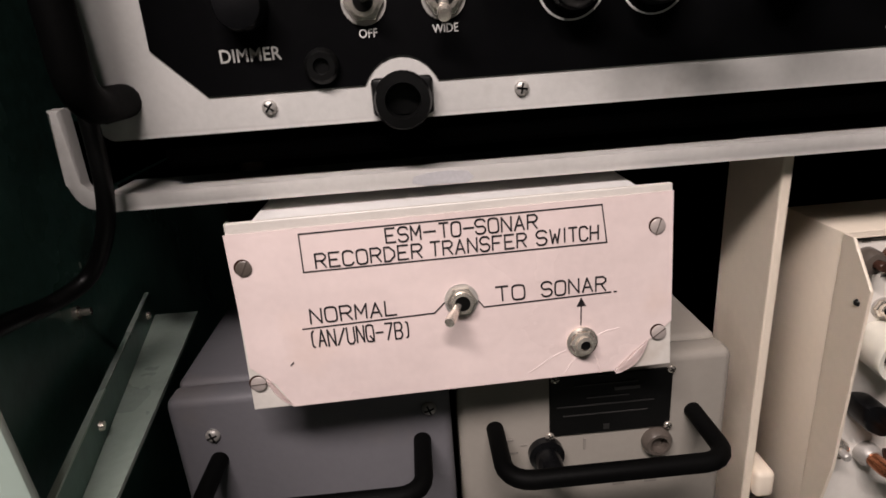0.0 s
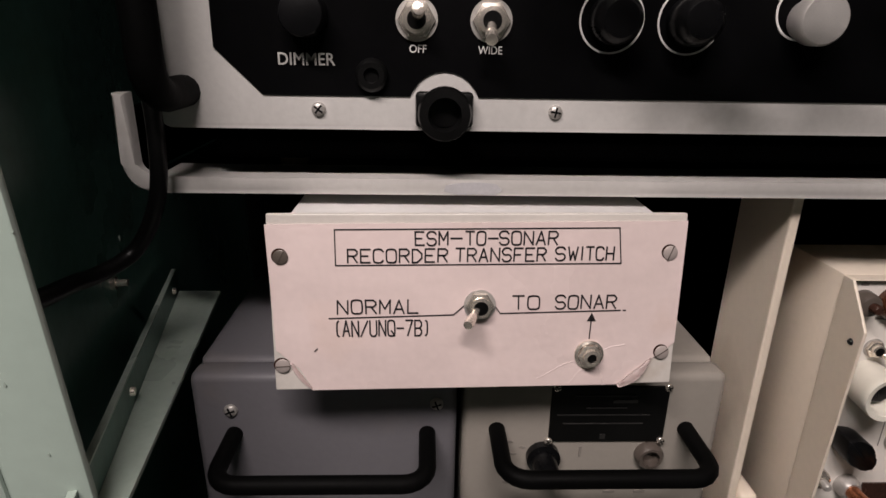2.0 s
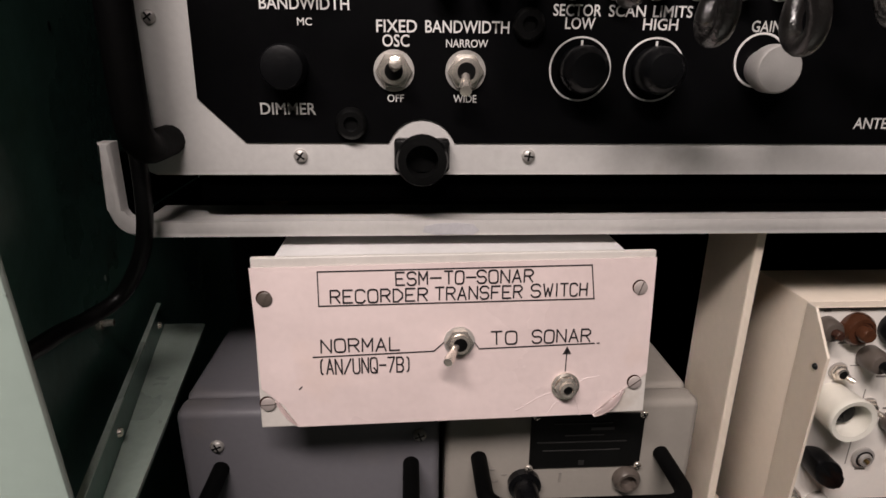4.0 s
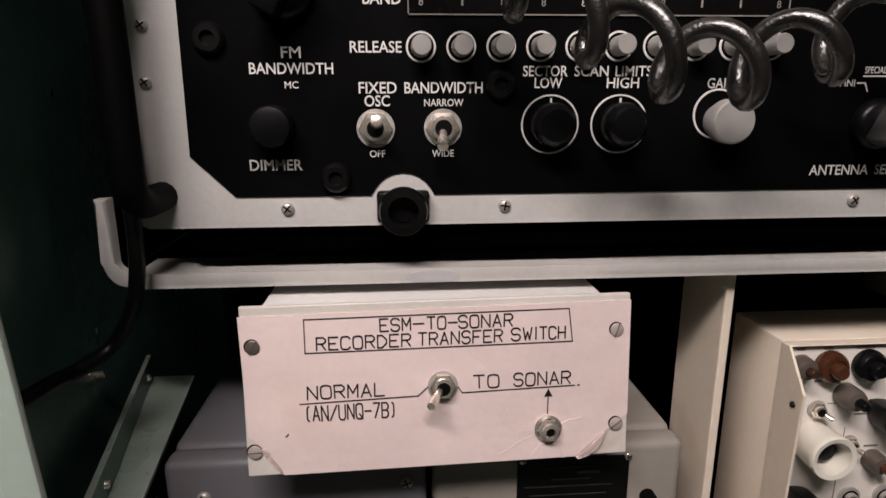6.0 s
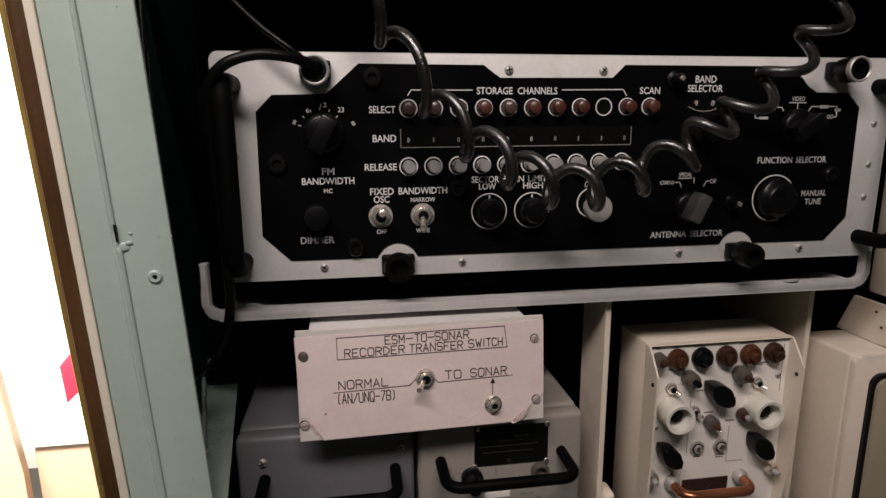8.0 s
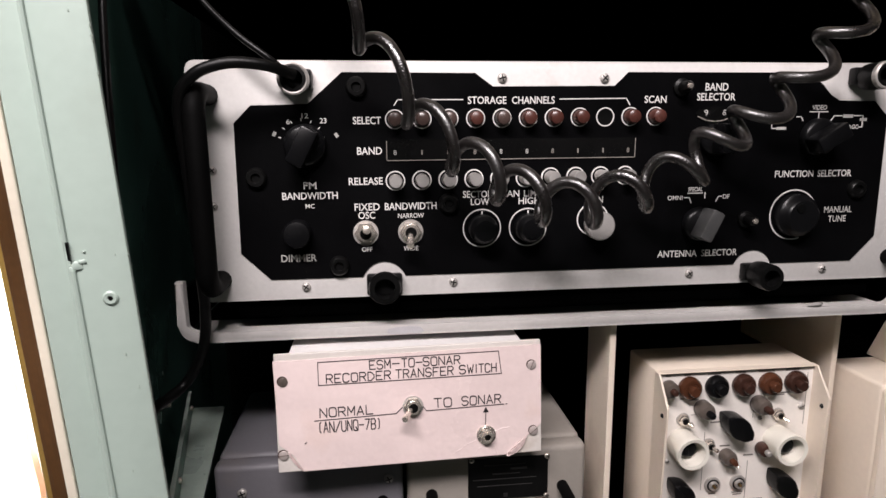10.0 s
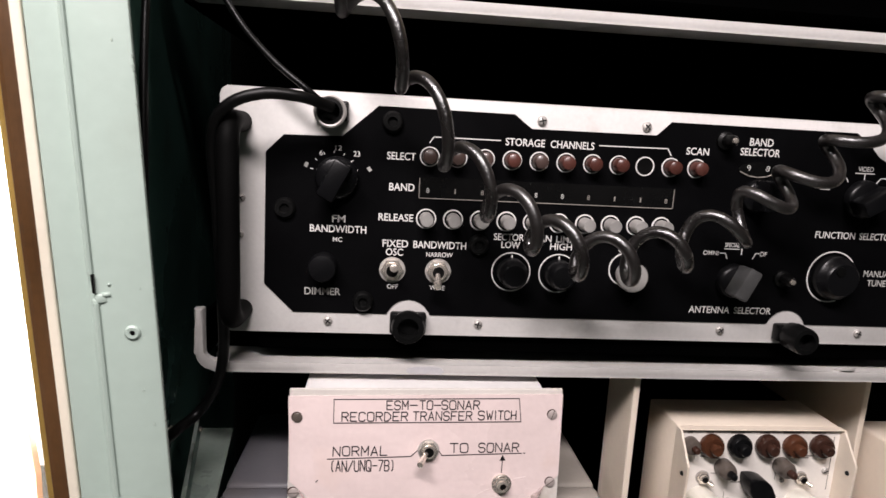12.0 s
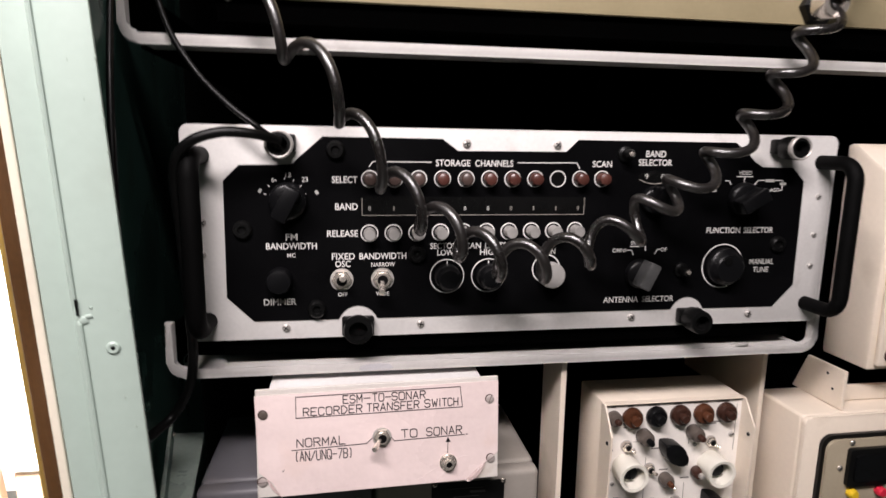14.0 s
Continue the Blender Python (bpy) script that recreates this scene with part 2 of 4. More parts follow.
def tube(path, r, n=12, bm=None):
    bm = bm or bmesh.new()
    normal = None
    rings = []
    for i, p in enumerate(path):
        d = (path[min(i + 1, len(path) - 1)] - path[max(i - 1, 0)]).normalized()
        if normal is None:
            normal = d.orthogonal().normalized()
        normal = (normal - normal.dot(d) * d).normalized()
        side = d.cross(normal)
        rings.append([bm.verts.new(p + r * (math.cos(2 * math.pi * k / n) * normal + math.sin(2 * math.pi * k / n) * side)) for k in range(n)])
    for a, b in zip(rings, rings[1:]):
        for k in range(n):
            bm.faces.new((a[k], b[k], b[(k + 1) % n], a[(k + 1) % n]))
    bm.faces.new(rings[0][::-1])
    bm.faces.new(rings[-1])
    return bm


def ring(cx, cz, r0, r1, y, thick=0.0004, a0=0.0, a1=360.0, n=40):
    """A flat ring or arc of ring, proud of y."""
    bm = bmesh.new()
    full = a1 - a0 >= 359.9
    count = n if full else n + 1
    rows = []
    for i in range(count):
        a = radians(a0 + (a1 - a0) * i / n)
        c, s = math.cos(a), math.sin(a)
        rows.append([bm.verts.new((cx + r * c, yy, cz + r * s)) for r, yy in ((r0, y), (r0, y - thick), (r1, y - thick), (r1, y))])
    for i in range(n):
        a, b = rows[i], rows[(i + 1) % count]
        for k in range(4):
            bm.faces.new((a[k], b[k], b[(k + 1) % 4], a[(k + 1) % 4]))
    return bm


def lettering(words, cx, cz, width, height, y, mat, parent, label="", turn=0.0, bold=0.0, m=None):
    """Raised letters centred on (cx, cz), fitted to width and height, facing -y."""
    data = bpy.data.curves.new("lettering", "FONT")
    data.body, data.extrude, data.offset, data.resolution_u = words, 0.0, bold, 3
    ob = new("lettering", data)
    me = ob.to_mesh()
    bm = bmesh.new()
    bm.from_mesh(me)
    ob.to_mesh_clear()
    bpy.data.objects.remove(ob)
    xs, ys = [v.co.x for v in bm.verts], [v.co.y for v in bm.verts]
    x0, x1, y0, y1 = min(xs), max(xs), min(ys), max(ys)
    for v in bm.verts:
        v.co = Vector(((v.co.x - (x0 + x1) / 2) / (x1 - x0) * width, -0.0003, (v.co.y - (y0 + y1) / 2) / (y1 - y0) * height))
    bmesh.ops.transform(bm, matrix=pose(cx, y, cz, 0, turn, 0), verts=bm.verts)
    if m:
        bmesh.ops.transform(bm, matrix=m, verts=bm.verts)
    off = BASE[parent.name]
    bmesh.ops.translate(bm, verts=bm.verts, vec=-off)
    me = bpy.data.meshes.new("lettering")
    bm.to_mesh(me)
    bm.free()
    me.materials.append(mat)
    ob = new("lettering", me)
    ob.parent = parent
    BASE[ob.name] = off
    return tagged(ob, label) if label else ob


def line(points, w, y, mat, parent, name="line", m=None):
    """A thin inked or engraved line through (x, z) points."""
    bm = bmesh.new()
    for (x0, z0), (x1, z1) in zip(points, points[1:]):
        d = Vector((x1 - x0, z1 - z0)).normalized() * (w / 2)
        q = [(x0 - d.x - d.y, z0 - d.y + d.x), (x1 + d.x - d.y, z1 + d.y + d.x), (x1 + d.x + d.y, z1 + d.y - d.x), (x0 - d.x + d.y, z0 - d.y - d.x)]
        prism(q, y - 0.0003, y, 0, bm)
    if m:
        bmesh.ops.transform(bm, matrix=m, verts=bm.verts)
    return part(name, bm, mat, parent)


# drawn letters: strokes of (x, z) pairs on a grid four wide and six high; ~ rounds a stroke
STROKES = {"E": "40 00 06 46/03 33", "S": "~45 36 16 05 04 13 33 42 41 30 10 01", "M": "00 06 22 46 40", "T": "06 46/20 26", "O": "~20 10 01 05 16 36 45 41 30 20",
           "N": "00 06 40 46", "A": "00 26 40/12 32", "R": "00 06 36 45 44 33 03/23 40", "C": "~45 36 16 05 01 10 30 41", "D": "00 06 26 35 44 42 31 20 00", "F": "00 06 46/03 33",
           "W": "06 10 24 30 46", "I": "20 26", "H": "00 06/46 40/03 43", "L": "06 00 40", "(": "~36 25 21 30", ")": "~16 25 21 10", "/": "00 46", "U": "06 01 10 30 41 46",
           "Q": "~20 10 01 05 16 36 45 41 30 20/22 40", "7": "06 46 10", "B": "00 06 36 45 44 33 03/33 42 41 30 00", "-": "03 43"}


def drawn(words, x0, x1, z0, z1, w, y, mat, parent, label="", m=None):
    """Hand-drawn capitals, filling x0 to x1 and z0 to z1, with small unevenness."""
    unit = (x1 - x0) / (len(words) * 5.5 - 1.5)
    bm = bmesh.new()
    for i, ch in enumerate(words):
        tilt, lift = random.uniform(-0.03, 0.03), random.uniform(-0.00012, 0.00012)
        for stroke in STROKES[ch].split("/"):
            pts = [Vector((float(q[0]), float(q[1]), 0)) for q in stroke.strip("~").split()]
            if stroke[0] == "~":
                pts = smooth_path(pts, 4)
            pts = [(x0 + (5.5 * i + q.x) * unit + tilt * (q.y - 3) * unit, z0 + lift + (z1 - z0) * q.y / 6) for q in pts]
            for (ax, az), (bx, bz) in zip(pts, pts[1:]):
                d = Vector((bx - ax, bz - az)).normalized() * (w / 2)
                g = d * 0.6
                prism([(ax - g.x - d.y, az - g.y + d.x), (bx + g.x - d.y, bz + g.y + d.x), (bx + g.x + d.y, bz + g.y - d.x), (ax - g.x + d.y, az - g.y - d.x)], y - 0.0003, y, 0, bm)
    if m:
        bmesh.ops.transform(bm, matrix=m, verts=bm.verts)
    return part("lettering", bm, mat, parent, label)


def screw(cx, cz, r, y, parent, mat=None, slot="cross", turn=20, m=None, name="screw"):
    """A domed screw head with its slot cut as a dark inlay."""
    bm = lathe(cx, cz, [(r, 0), (r, r * 0.3), (r * 0.8, r * 0.55), (r * 0.4, r * 0.68), (0, r * 0.7)], 18, y)
    if m:
        bmesh.ops.transform(bm, matrix=m, verts=bm.verts)
    ob = part(name, bm, mat or STEEL, parent, "", True)
    bm = bmesh.new()
    for k in range(2 if slot == "cross" else 1):
        a = radians(turn + 90 * k)
        c, s = math.cos(a) * r * 0.72, math.sin(a) * r * 0.72
        q = [(cx - c - s * 0.18, cz - s + c * 0.18), (cx + c - s * 0.18, cz + s + c * 0.18), (cx + c + s * 0.18, cz + s - c * 0.18), (cx - c + s * 0.18, cz - s - c * 0.18)]
        prism(q, y - r * 0.72, y - r * 0.45, 0, bm)
    if m:
        bmesh.ops.transform(bm, matrix=m, verts=bm.verts)
    part("slot", bm, BLACK_METAL, ob)
    return ob


def bail(name, a, b, out, r, bend, parent, mat, label=""):
    """A U-shaped handle from a to b (points on a face), standing out towards -y."""
    a, b = Vector(a), Vector(b)
    d, o = (b - a).normalized(), Vector((0, -1, 0))
    pts = [a - o * 0.004]
    pts += [a + o * (out - bend) * t for t in (0.0, 0.5, 1.0)]
    ca = a + o * (out - bend) + d * bend
    pts += [ca + bend * (-d * math.cos(t) + o * math.sin(t)) for t in [radians(q) for q in (18, 36, 54, 72, 90)]]
    cb = b + o * (out - bend) - d * bend
    pts += [cb + bend * (d * math.sin(t) + o * math.cos(t)) for t in [radians(q) for q in (0, 18, 36, 54, 72, 90)]]
    pts += [b + o * (out - bend) * t for t in (0.5, 0.0)] + [b - o * 0.004]
    return part(name, tube(pts, r, 14), mat, parent, label, True, 70)


def toggle(cx, cz, y, r, length, tilt, side, parent, name="toggle_switch", m=None):
    """A panel switch: washer, hexagon nut, threaded bush, ball-tipped lever. tilt: degrees downwards."""
    def put(nm, bm, mat, par, label=""):
        if m:
            bmesh.ops.transform(bm, matrix=m, verts=bm.verts)
        return part(nm, bm, mat, par, label, True)
    sw = put(name, lathe(cx, cz, [(r * 1.12, 0), (r * 1.12, 0.0007), (0, 0.0007)], 28, y), STEEL, parent, "nickel toggle switch")
    put("nut", lathe(cx, cz, [(r, 0.0007), (r, 0.0024), (r * 0.72, 0.0030), (r * 0.72, 0.0024)], 6, y), CHROME, sw)
    put("bush_bore", lathe(cx, cz, [(r * 0.50, 0.0049), (0, 0.0049)], 18, y), BLACK_METAL, sw)
    put("bush", lathe(cx, cz, [(r * 0.72, 0.0007), (r * 0.72, 0.0045), (r * 0.5, 0.0048), (r * 0.45, 0.003), (0, 0.003)], 24, y), CHROME, sw)
    rl = r * 0.28
    put("lever", lathe(cx, cz, [(rl * 0.9, 0.002), (rl, length * 0.5), (rl * 1.3, length * 0.85), (rl * 1.15, length * 0.97), (0, length)], 14, y, tilt, side), CHROME, sw)
    return sw

# ---- structure: compartment, cabinet shell ----
# dark south, east and aisle walls are made up, to keep shadows deep
room = [("floor", box(-2.6, 1.6, -1.8, 1.9, -0.05, 0.0), FLOOR_MAT, "worn dark grey deck tile floor", "floor"),
        ("ceiling", box(-2.6, 1.6, -1.8, 1.9, 2.15, 2.2), CEILING_MAT, "unseen ceiling, dulled to cut bounced light", "ceiling"),
        ("wall_south", box(-2.6, 1.6, -1.85, -1.8, 0.0, 2.15), FILL_CUT_MAT, "unseen dark wall behind the camera, added to cut fill light", "wall"),
        ("wall_east", box(1.6, 1.65, -1.8, 1.9, 0.0, 2.15), FILL_CUT_MAT, "unseen dark wall beside the aisle, added to cut fill light", "wall"),
        ("wall_west", box(-2.65, -2.6, -1.8, 1.9, 0.0, 2.15), WHITE_WALL, "white painted bulkhead in bright light", "wall"),
        ("wall_north", box(-2.6, 1.6, 1.9, 1.95, 0.0, 2.15), WHITE_WALL, "white painted bulkhead in bright light", "wall")]
room.append(("wall_aisle", box(-2.6, -0.95, -0.12, -0.06, 0.0, 2.15), FILL_CUT_MAT, "unseen dark wall added between the aisle and the passage", "wall"))
for nm, bm, mt, lab, cat in room:
    structure(nm, bm, mt, lab, cat)

# the cabinet shell stands a little askew to the equipment in it
YAW = 9.6
SHELL = pose(-0.2456, -0.0913, 1.23, 0, 0, YAW)


def shell_box(x0, x1, y0, y1, z0, z1, bevel=0.0, lean=0.0495):
    bm = box(x0, x1, y0, y1, z0 - 1.23, z1 - 1.23, bevel)
    for v in bm.verts:
        v.co.x -= lean * v.co.z
    bmesh.ops.transform(bm, matrix=SHELL, verts=bm.verts)
    return bm


cab = thing("equipment_cabinet", (-0.26, 0.1, 0.0), "pale green enamelled steel equipment cabinet with dark interior", "cabinet", kind="structure")
# inner faces take the darkened green, the upright's front the pale one
part("side_wall", shell_box(-0.021, -0.017, 0.004, 0.60, 0.0, 2.0, 0.0, 0.0), GREEN_SHADED, cab, "green enamelled inner side wall, darkened for shade")
# back, roof, shelf and far side are near-black to paint the interior shade
part("back_wall", box(-0.42, 0.75, 0.50, 0.52, 0.0, 2.0), SHADE_BLACK, cab)
part("roof", box(-0.36, 0.75, -0.05, 0.50, 1.98, 2.0), SHADE_BLACK, cab)
part("shelf", box(-0.255, 0.73, 0.0, 0.50, 0.905, 0.92), SHADE_BLACK, cab, "shelf in near-black that stands for shade")
part("far_side_wall", box(0.73, 0.75, -0.05, 0.50, 0.0, 1.98), SHADE_BLACK, cab)
up = part("upright", shell_box(-0.0245, 0.0, 0.0, 0.004, 0.0, 2.0, 0.0012), GREEN_LIGHT, cab, "pale green enamelled upright with a dented seam", True)
part("return_flange", shell_box(-0.017, -0.003, 0.0042, 0.0080, 0.0, 2.0), GREEN_SHADED, cab)
part("seam_step", shell_box(-0.0275, -0.0240, 0.0035, 0.010, 0.0, 2.0, 0.001), GREEN_LIGHT, cab, "", True)
part("outer_flange", shell_box(-0.0415, -0.0270, 0.007, 0.010, 0.0, 2.0, 0.001), GREEN_LIGHT, cab, "", True)
part("edge_strip", shell_box(-0.0462, -0.0417, 0.006, 0.016, 0.0, 2.0, 0.001), CREAM_EDGE, cab, "cream painted edge strip")
part("door_edge", shell_box(-0.0550, -0.0465, 0.010, 0.030, 0.0, 2.0, 0.003), BROWN_EDGE, cab, "dark brown varnished edge strip")
# added strip: the passage light's yellow glare, put in as a gold colour
part("edge_glare_strip", shell_box(-0.0580, -0.0553, 0.014, 0.028, 0.0, 2.0, 0.0008), EDGE_GLARE, cab, "gold strip painted for the yellow glare along the brown edge")
part("outer_side", shell_box(-0.0535, -0.0495, 0.031, 0.60, 0.0, 2.0), GREEN_LIGHT, cab)


def on_upright(bm, lift=0.0):
    for v in bm.verts:
        v.co.x -= 0.0495 * v.co.z
    bmesh.ops.transform(bm, matrix=SHELL, verts=bm.verts)
    return bm


# seam bead, its break, and the rivet
part("seam_bead", on_upright(tube([Vector((-0.0250, -0.0003, z)) for z in (0.0255, 0.2, 0.7)], 0.0013, 8)), GREEN_LIGHT, up, "", True)
part("seam_bead", on_upright(tube([Vector((-0.0238, -0.0003, z)) for z in (0.0120, -0.2, -0.9)], 0.0013, 8)), GREEN_LIGHT, up, "", True)
part("seam_gap", on_upright(prism([(-0.0246, 0.0170), (-0.0236, 0.0165), (-0.0234, 0.0250), (-0.0246, 0.0252)], -0.0016, 0.0)), BLACK_METAL, up, "dark split in the seam")
for cx, cz, sx, sz, k in ((-0.0222, 0.0140, 0.0030, 0.0024, 1), (-0.0195, 0.0158, 0.0022, 0.0012, 2), (-0.0238, 0.0120, 0.0018, 0.0022, 3), (-0.0180, 0.0205, 0.0009, 0.0006, 4)):
    bm = bmesh.new()
    bmesh.ops.create_icosphere(bm, subdivisions=2, radius=1.0)
    for v in bm.verts:
        w = 1 + 0.45 * noise.noise(v.co * 1.7 + Vector((k * 3.1, 0, 0)))
        v.co = Vector((cx + v.co.x * sx * w, v.co.y * 0.0009 * w, cz + v.co.z * sz * w))
    part("dent", on_upright(bm), GREEN_LIGHT, up, "crumpled dent in the enamel", True, 80)
for k in range(16):
    z = random.uniform(-0.12, 0.17)
    x = -0.0002 if k % 2 else random.uniform(-0.022, -0.003)
    s = random.uniform(0.0003, 0.0008)
    part("paint_chip", on_upright(prism([(x - s, z), (x, z + s * 1.6), (x + s * 0.6, z + s * 0.2), (x, z - s)], -0.00025, 0.0)), GREEN_RAIL, up)
rv = part("rivet", on_upright(lathe(-0.0104, -0.002, [(0.0034, 0), (0.0034, 0.0006), (0.0026, 0.0012), (0.0012, 0.0010), (0.0010, 0.0002), (0, 0.0002)], 18)), GREEN_LIGHT, up, "painted-over rivet", True)
part("rivet_hole", on_upright(lathe(-0.0102, -0.002, [(0.0010, 0.0), (0.0010, 0.0012), (0, 0.0012)], 10)), BLACK_METAL, rv)

# slide rail on the side wall
rail = thing("slide_rail", (-0.26, 0.0, 1.09), "worn green angle rail screwed to the cabinet side", "rail")


def slanted(points, z0, z1):
    bm = bmesh.new()
    lo = [bm.verts.new((x, y, z0)) for x, y in points]
    hi = [bm.verts.new((x, y, z1)) for x, y in points]
    bm.faces.new(lo[::-1]), bm.faces.new(hi)
    for i in range(len(points)):
        j = (i + 1) % len(points)
        bm.faces.new((lo[i], lo[j], hi[j], hi[i]))
    return bm


part("ledge", slanted([(-0.2420, -0.095), (-0.2852, 0.095), (-0.2603, 0.095), (-0.2330, -0.095)], 1.0835, 1.0855), GREEN_RAIL, rail)
# flange side in the shaded green; the pale strip paints its lit top edge
part("flange", slanted([(-0.2443, -0.095), (-0.2875, 0.095), (-0.2853, 0.095), (-0.2421, -0.095)], 1.0835, 1.0990), GREEN_SHADED, rail)
part("flange_edge", slanted([(-0.2448, -0.095), (-0.2880, 0.095), (-0.2853, 0.095), (-0.2421, -0.095)], 1.0990, 1.1000), GREEN_RAIL, rail, "pale strip painted for the highlight on the flange's top edge")
for x, y in ((-0.2580, -0.0250), (-0.2815, 0.0790)):
    bm = lathe(0, 0, [(0.0022, 0), (0.0018, 0.0015), (0, 0.002)], 12)
    bmesh.ops.transform(bm, matrix=pose(x, y, 1.0925, 0, 0, 90 + YAW), verts=bm.verts)
    part("screw", bm, CHROME, rail, "", True)
bolt = thing("wall_bolt", (-0.2811, 0.0168, 1.1239), "small bright bolt end on the green side wall", "bolt")
bm = lathe(0, 0, [(0.0032, 0), (0.0032, 0.002), (0.0018, 0.002), (0.0018, 0.007), (0, 0.0072)], 14)
bmesh.ops.transform(bm, matrix=pose(-0.2811, 0.0168, 1.1239, 0, 0, 90 + YAW), verts=bm.verts)
part("stud", bm, CHROME, bolt, "", True)
for nm, r, at, mt, lab in (("wall_hole", 0.0022, (-0.2828, 0.0264, 1.2568), BLACK_METAL, "drilled hole"), ("paint_nick", 0.0016, (-0.2845, 0.0368, 1.1394), GREEN_RAIL, "nick worn through the enamel")):
    bm = lathe(0, 0, [(r, 0), (r, 0.0003), (0, 0.0003)], 9, 0, 0, 0, 0.55)
    bmesh.ops.transform(bm, matrix=pose(*at, 0, 0, 90 + YAW), verts=bm.verts)
    part(nm, bm, mt, cab, lab)

# shock-mount trays under the receiver and under the unit above it
def tray(z, x0, x1, rise0, rise1, label):
    t = thing("shock_mount_tray", ((x0 + x1) / 2, 0.15, z), label, "tray", "equipment trays")
    w, r = 0.0068, 0.012
    outer, inner = [], []
    for cx, a0, a1 in ((x0 + r, 180, 270), (x1 - r, 270, 360)):
        for i in range(7):
            a = radians(a0 + (a1 - a0) * i / 6)
            outer.append((cx + r * math.cos(a), z + r + r * math.sin(a)))
            inner.append((cx + (r - w * 0.8) * math.cos(a), z + r + (r - w) * math.sin(a)))
    pts = [(x0, z + rise0)] + outer + [(x1, z + rise1), (x1 - w * 0.8, z + rise1)] + inner[::-1] + [(x0 + w * 0.8, z + rise0)]
    part("front_lip", prism(pts, 0.0, 0.007, 0.0015), TRAY_GREY, t, "", True)
    part("pan_edge", box(x0 + 0.012, x1 - 0.012, 0.007, 0.030, z + 0.001, z + 0.0062), TRAY_GREY, t)
    # pan is grey only at the lit front; behind that its shade is coloured in
    part("pan", box(x0 + 0.004, x1 - 0.004, 0.0301, 0.499, z + 0.001, z + 0.0045), SHADE_BLACK, t, "shaded rear of the pan, coloured near-black")
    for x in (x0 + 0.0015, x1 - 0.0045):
        part("side_flange", box(x, x + 0.003, 0.007, 0.499, z + 0.006, z + min(rise0, rise1)), SHADE_BLACK, t)
    return t


low = tray(1.1722, -0.2590, 0.2455, 0.040, 0.034, "grey painted shock-mount tray with rounded upturned ends")
part("mount_block", box(-0.2020, -0.1900, 0.0300, 0.0420, 1.1767, 1.1870, 0.002), RUST, low, "rusty brown mount block")
part("lip_weld", lathe(0.178, 1.1795, [(0.0075, 0), (0.006, 0.0016), (0, 0.0022)], 14, 0.004, 60), TRAY_GREY, low, "", True)
# cast shadow of the lower left latch, laid on as a thin grey patch
part("lip_shadow_patch", prism([(-0.1270, 1.1738), (-0.1215, 1.1726), (-0.1130, 1.1729), (-0.1052, 1.1724), (-0.1022, 1.1745), (-0.1048, 1.1772), (-0.1120, 1.1780), (-0.1205, 1.1776), (-0.1262, 1.1765)], -0.0003, 0.0), LATCH_SHADOW, low, "blue-grey patch painted as the latch's shadow on the lip")
tray(1.3955, -0.274, 0.560, 0.045, 0.040, "grey painted shock-mount tray above the receiver")

# ---- receiver with its black control face ----
rx = thing("receiver", (0.0, 0.2, 1.18), "grey rack receiver with black engraved control face", "receiver")
frame_plate = part("front_frame", prism(rounded(-0.2415, 0.2420, 1.1992, 1.3468, 0.005), 0.0, 0.005, 0.0012), PANEL_GREY, rx, "scuffed grey painted front frame", True)
# chassis blackened so the gap around the frame reads as shade
part("chassis", box(-0.222, 0.222, 0.005, 0.42, 1.186, 1.342, 0.002), SHADE_BLACK, rx, "receiver chassis, coloured near-black for the shade around it")


def arch(cx, cz, r, z, n=10):
    a = math.asin((z - cz) / r)
    return [(cx + r * math.cos(t), cz + r * math.sin(t)) for t in [a + (math.pi - 2 * a) * i / n for i in range(n + 1)]]


ZB = 1.2125
outline = [(-0.2165, 1.230), (-0.2155, 1.310), (-0.205, 1.3205), (-0.171, 1.3210), (-0.150, 1.3400), (-0.068, 1.3397), (-0.057, 1.3313), (0.022, 1.3317),
           (0.031, 1.3405), (0.155, 1.3405), (0.166, 1.3330), (0.172, 1.3260), (0.179, 1.3222), (0.205, 1.3222), (0.2155, 1.312), (0.2165, 1.230), (0.200, ZB)]
outline += arch(0.1262, 1.2085, 0.0142, ZB) + arch(-0.1275, 1.2085, 0.0142, ZB) + [(-0.199, ZB)]
face = part("control_face", prism(outline, -0.0008, 0.0012, 0.0003), BLACK_FACE, rx, "black enamelled control face with white engraving")
YF = -0.0008
for x in (-0.1775, -0.0825, 0.0808, 0.1797):
    screw(x, 1.2072, 0.0028, 0.0, frame_plate, STEEL, "cross", 15 + 300 * x)
for x in (-0.051, 0.0152):
    screw(x, 1.3367, 0.0030, 0.0, frame_plate, STEEL, "cross", 40 + 500 * x)
for x, z in ((-0.2300, 1.2820), (-0.2310, 1.2600)):
    screw(x, z, 0.0026, 0.0, frame_plate, STEEL, "cross", 35)
for z in (1.270, 1.300, 1.245):
    screw(0.2300, z, 0.0022, 0.0, frame_plate, STEEL, "slot", 30)


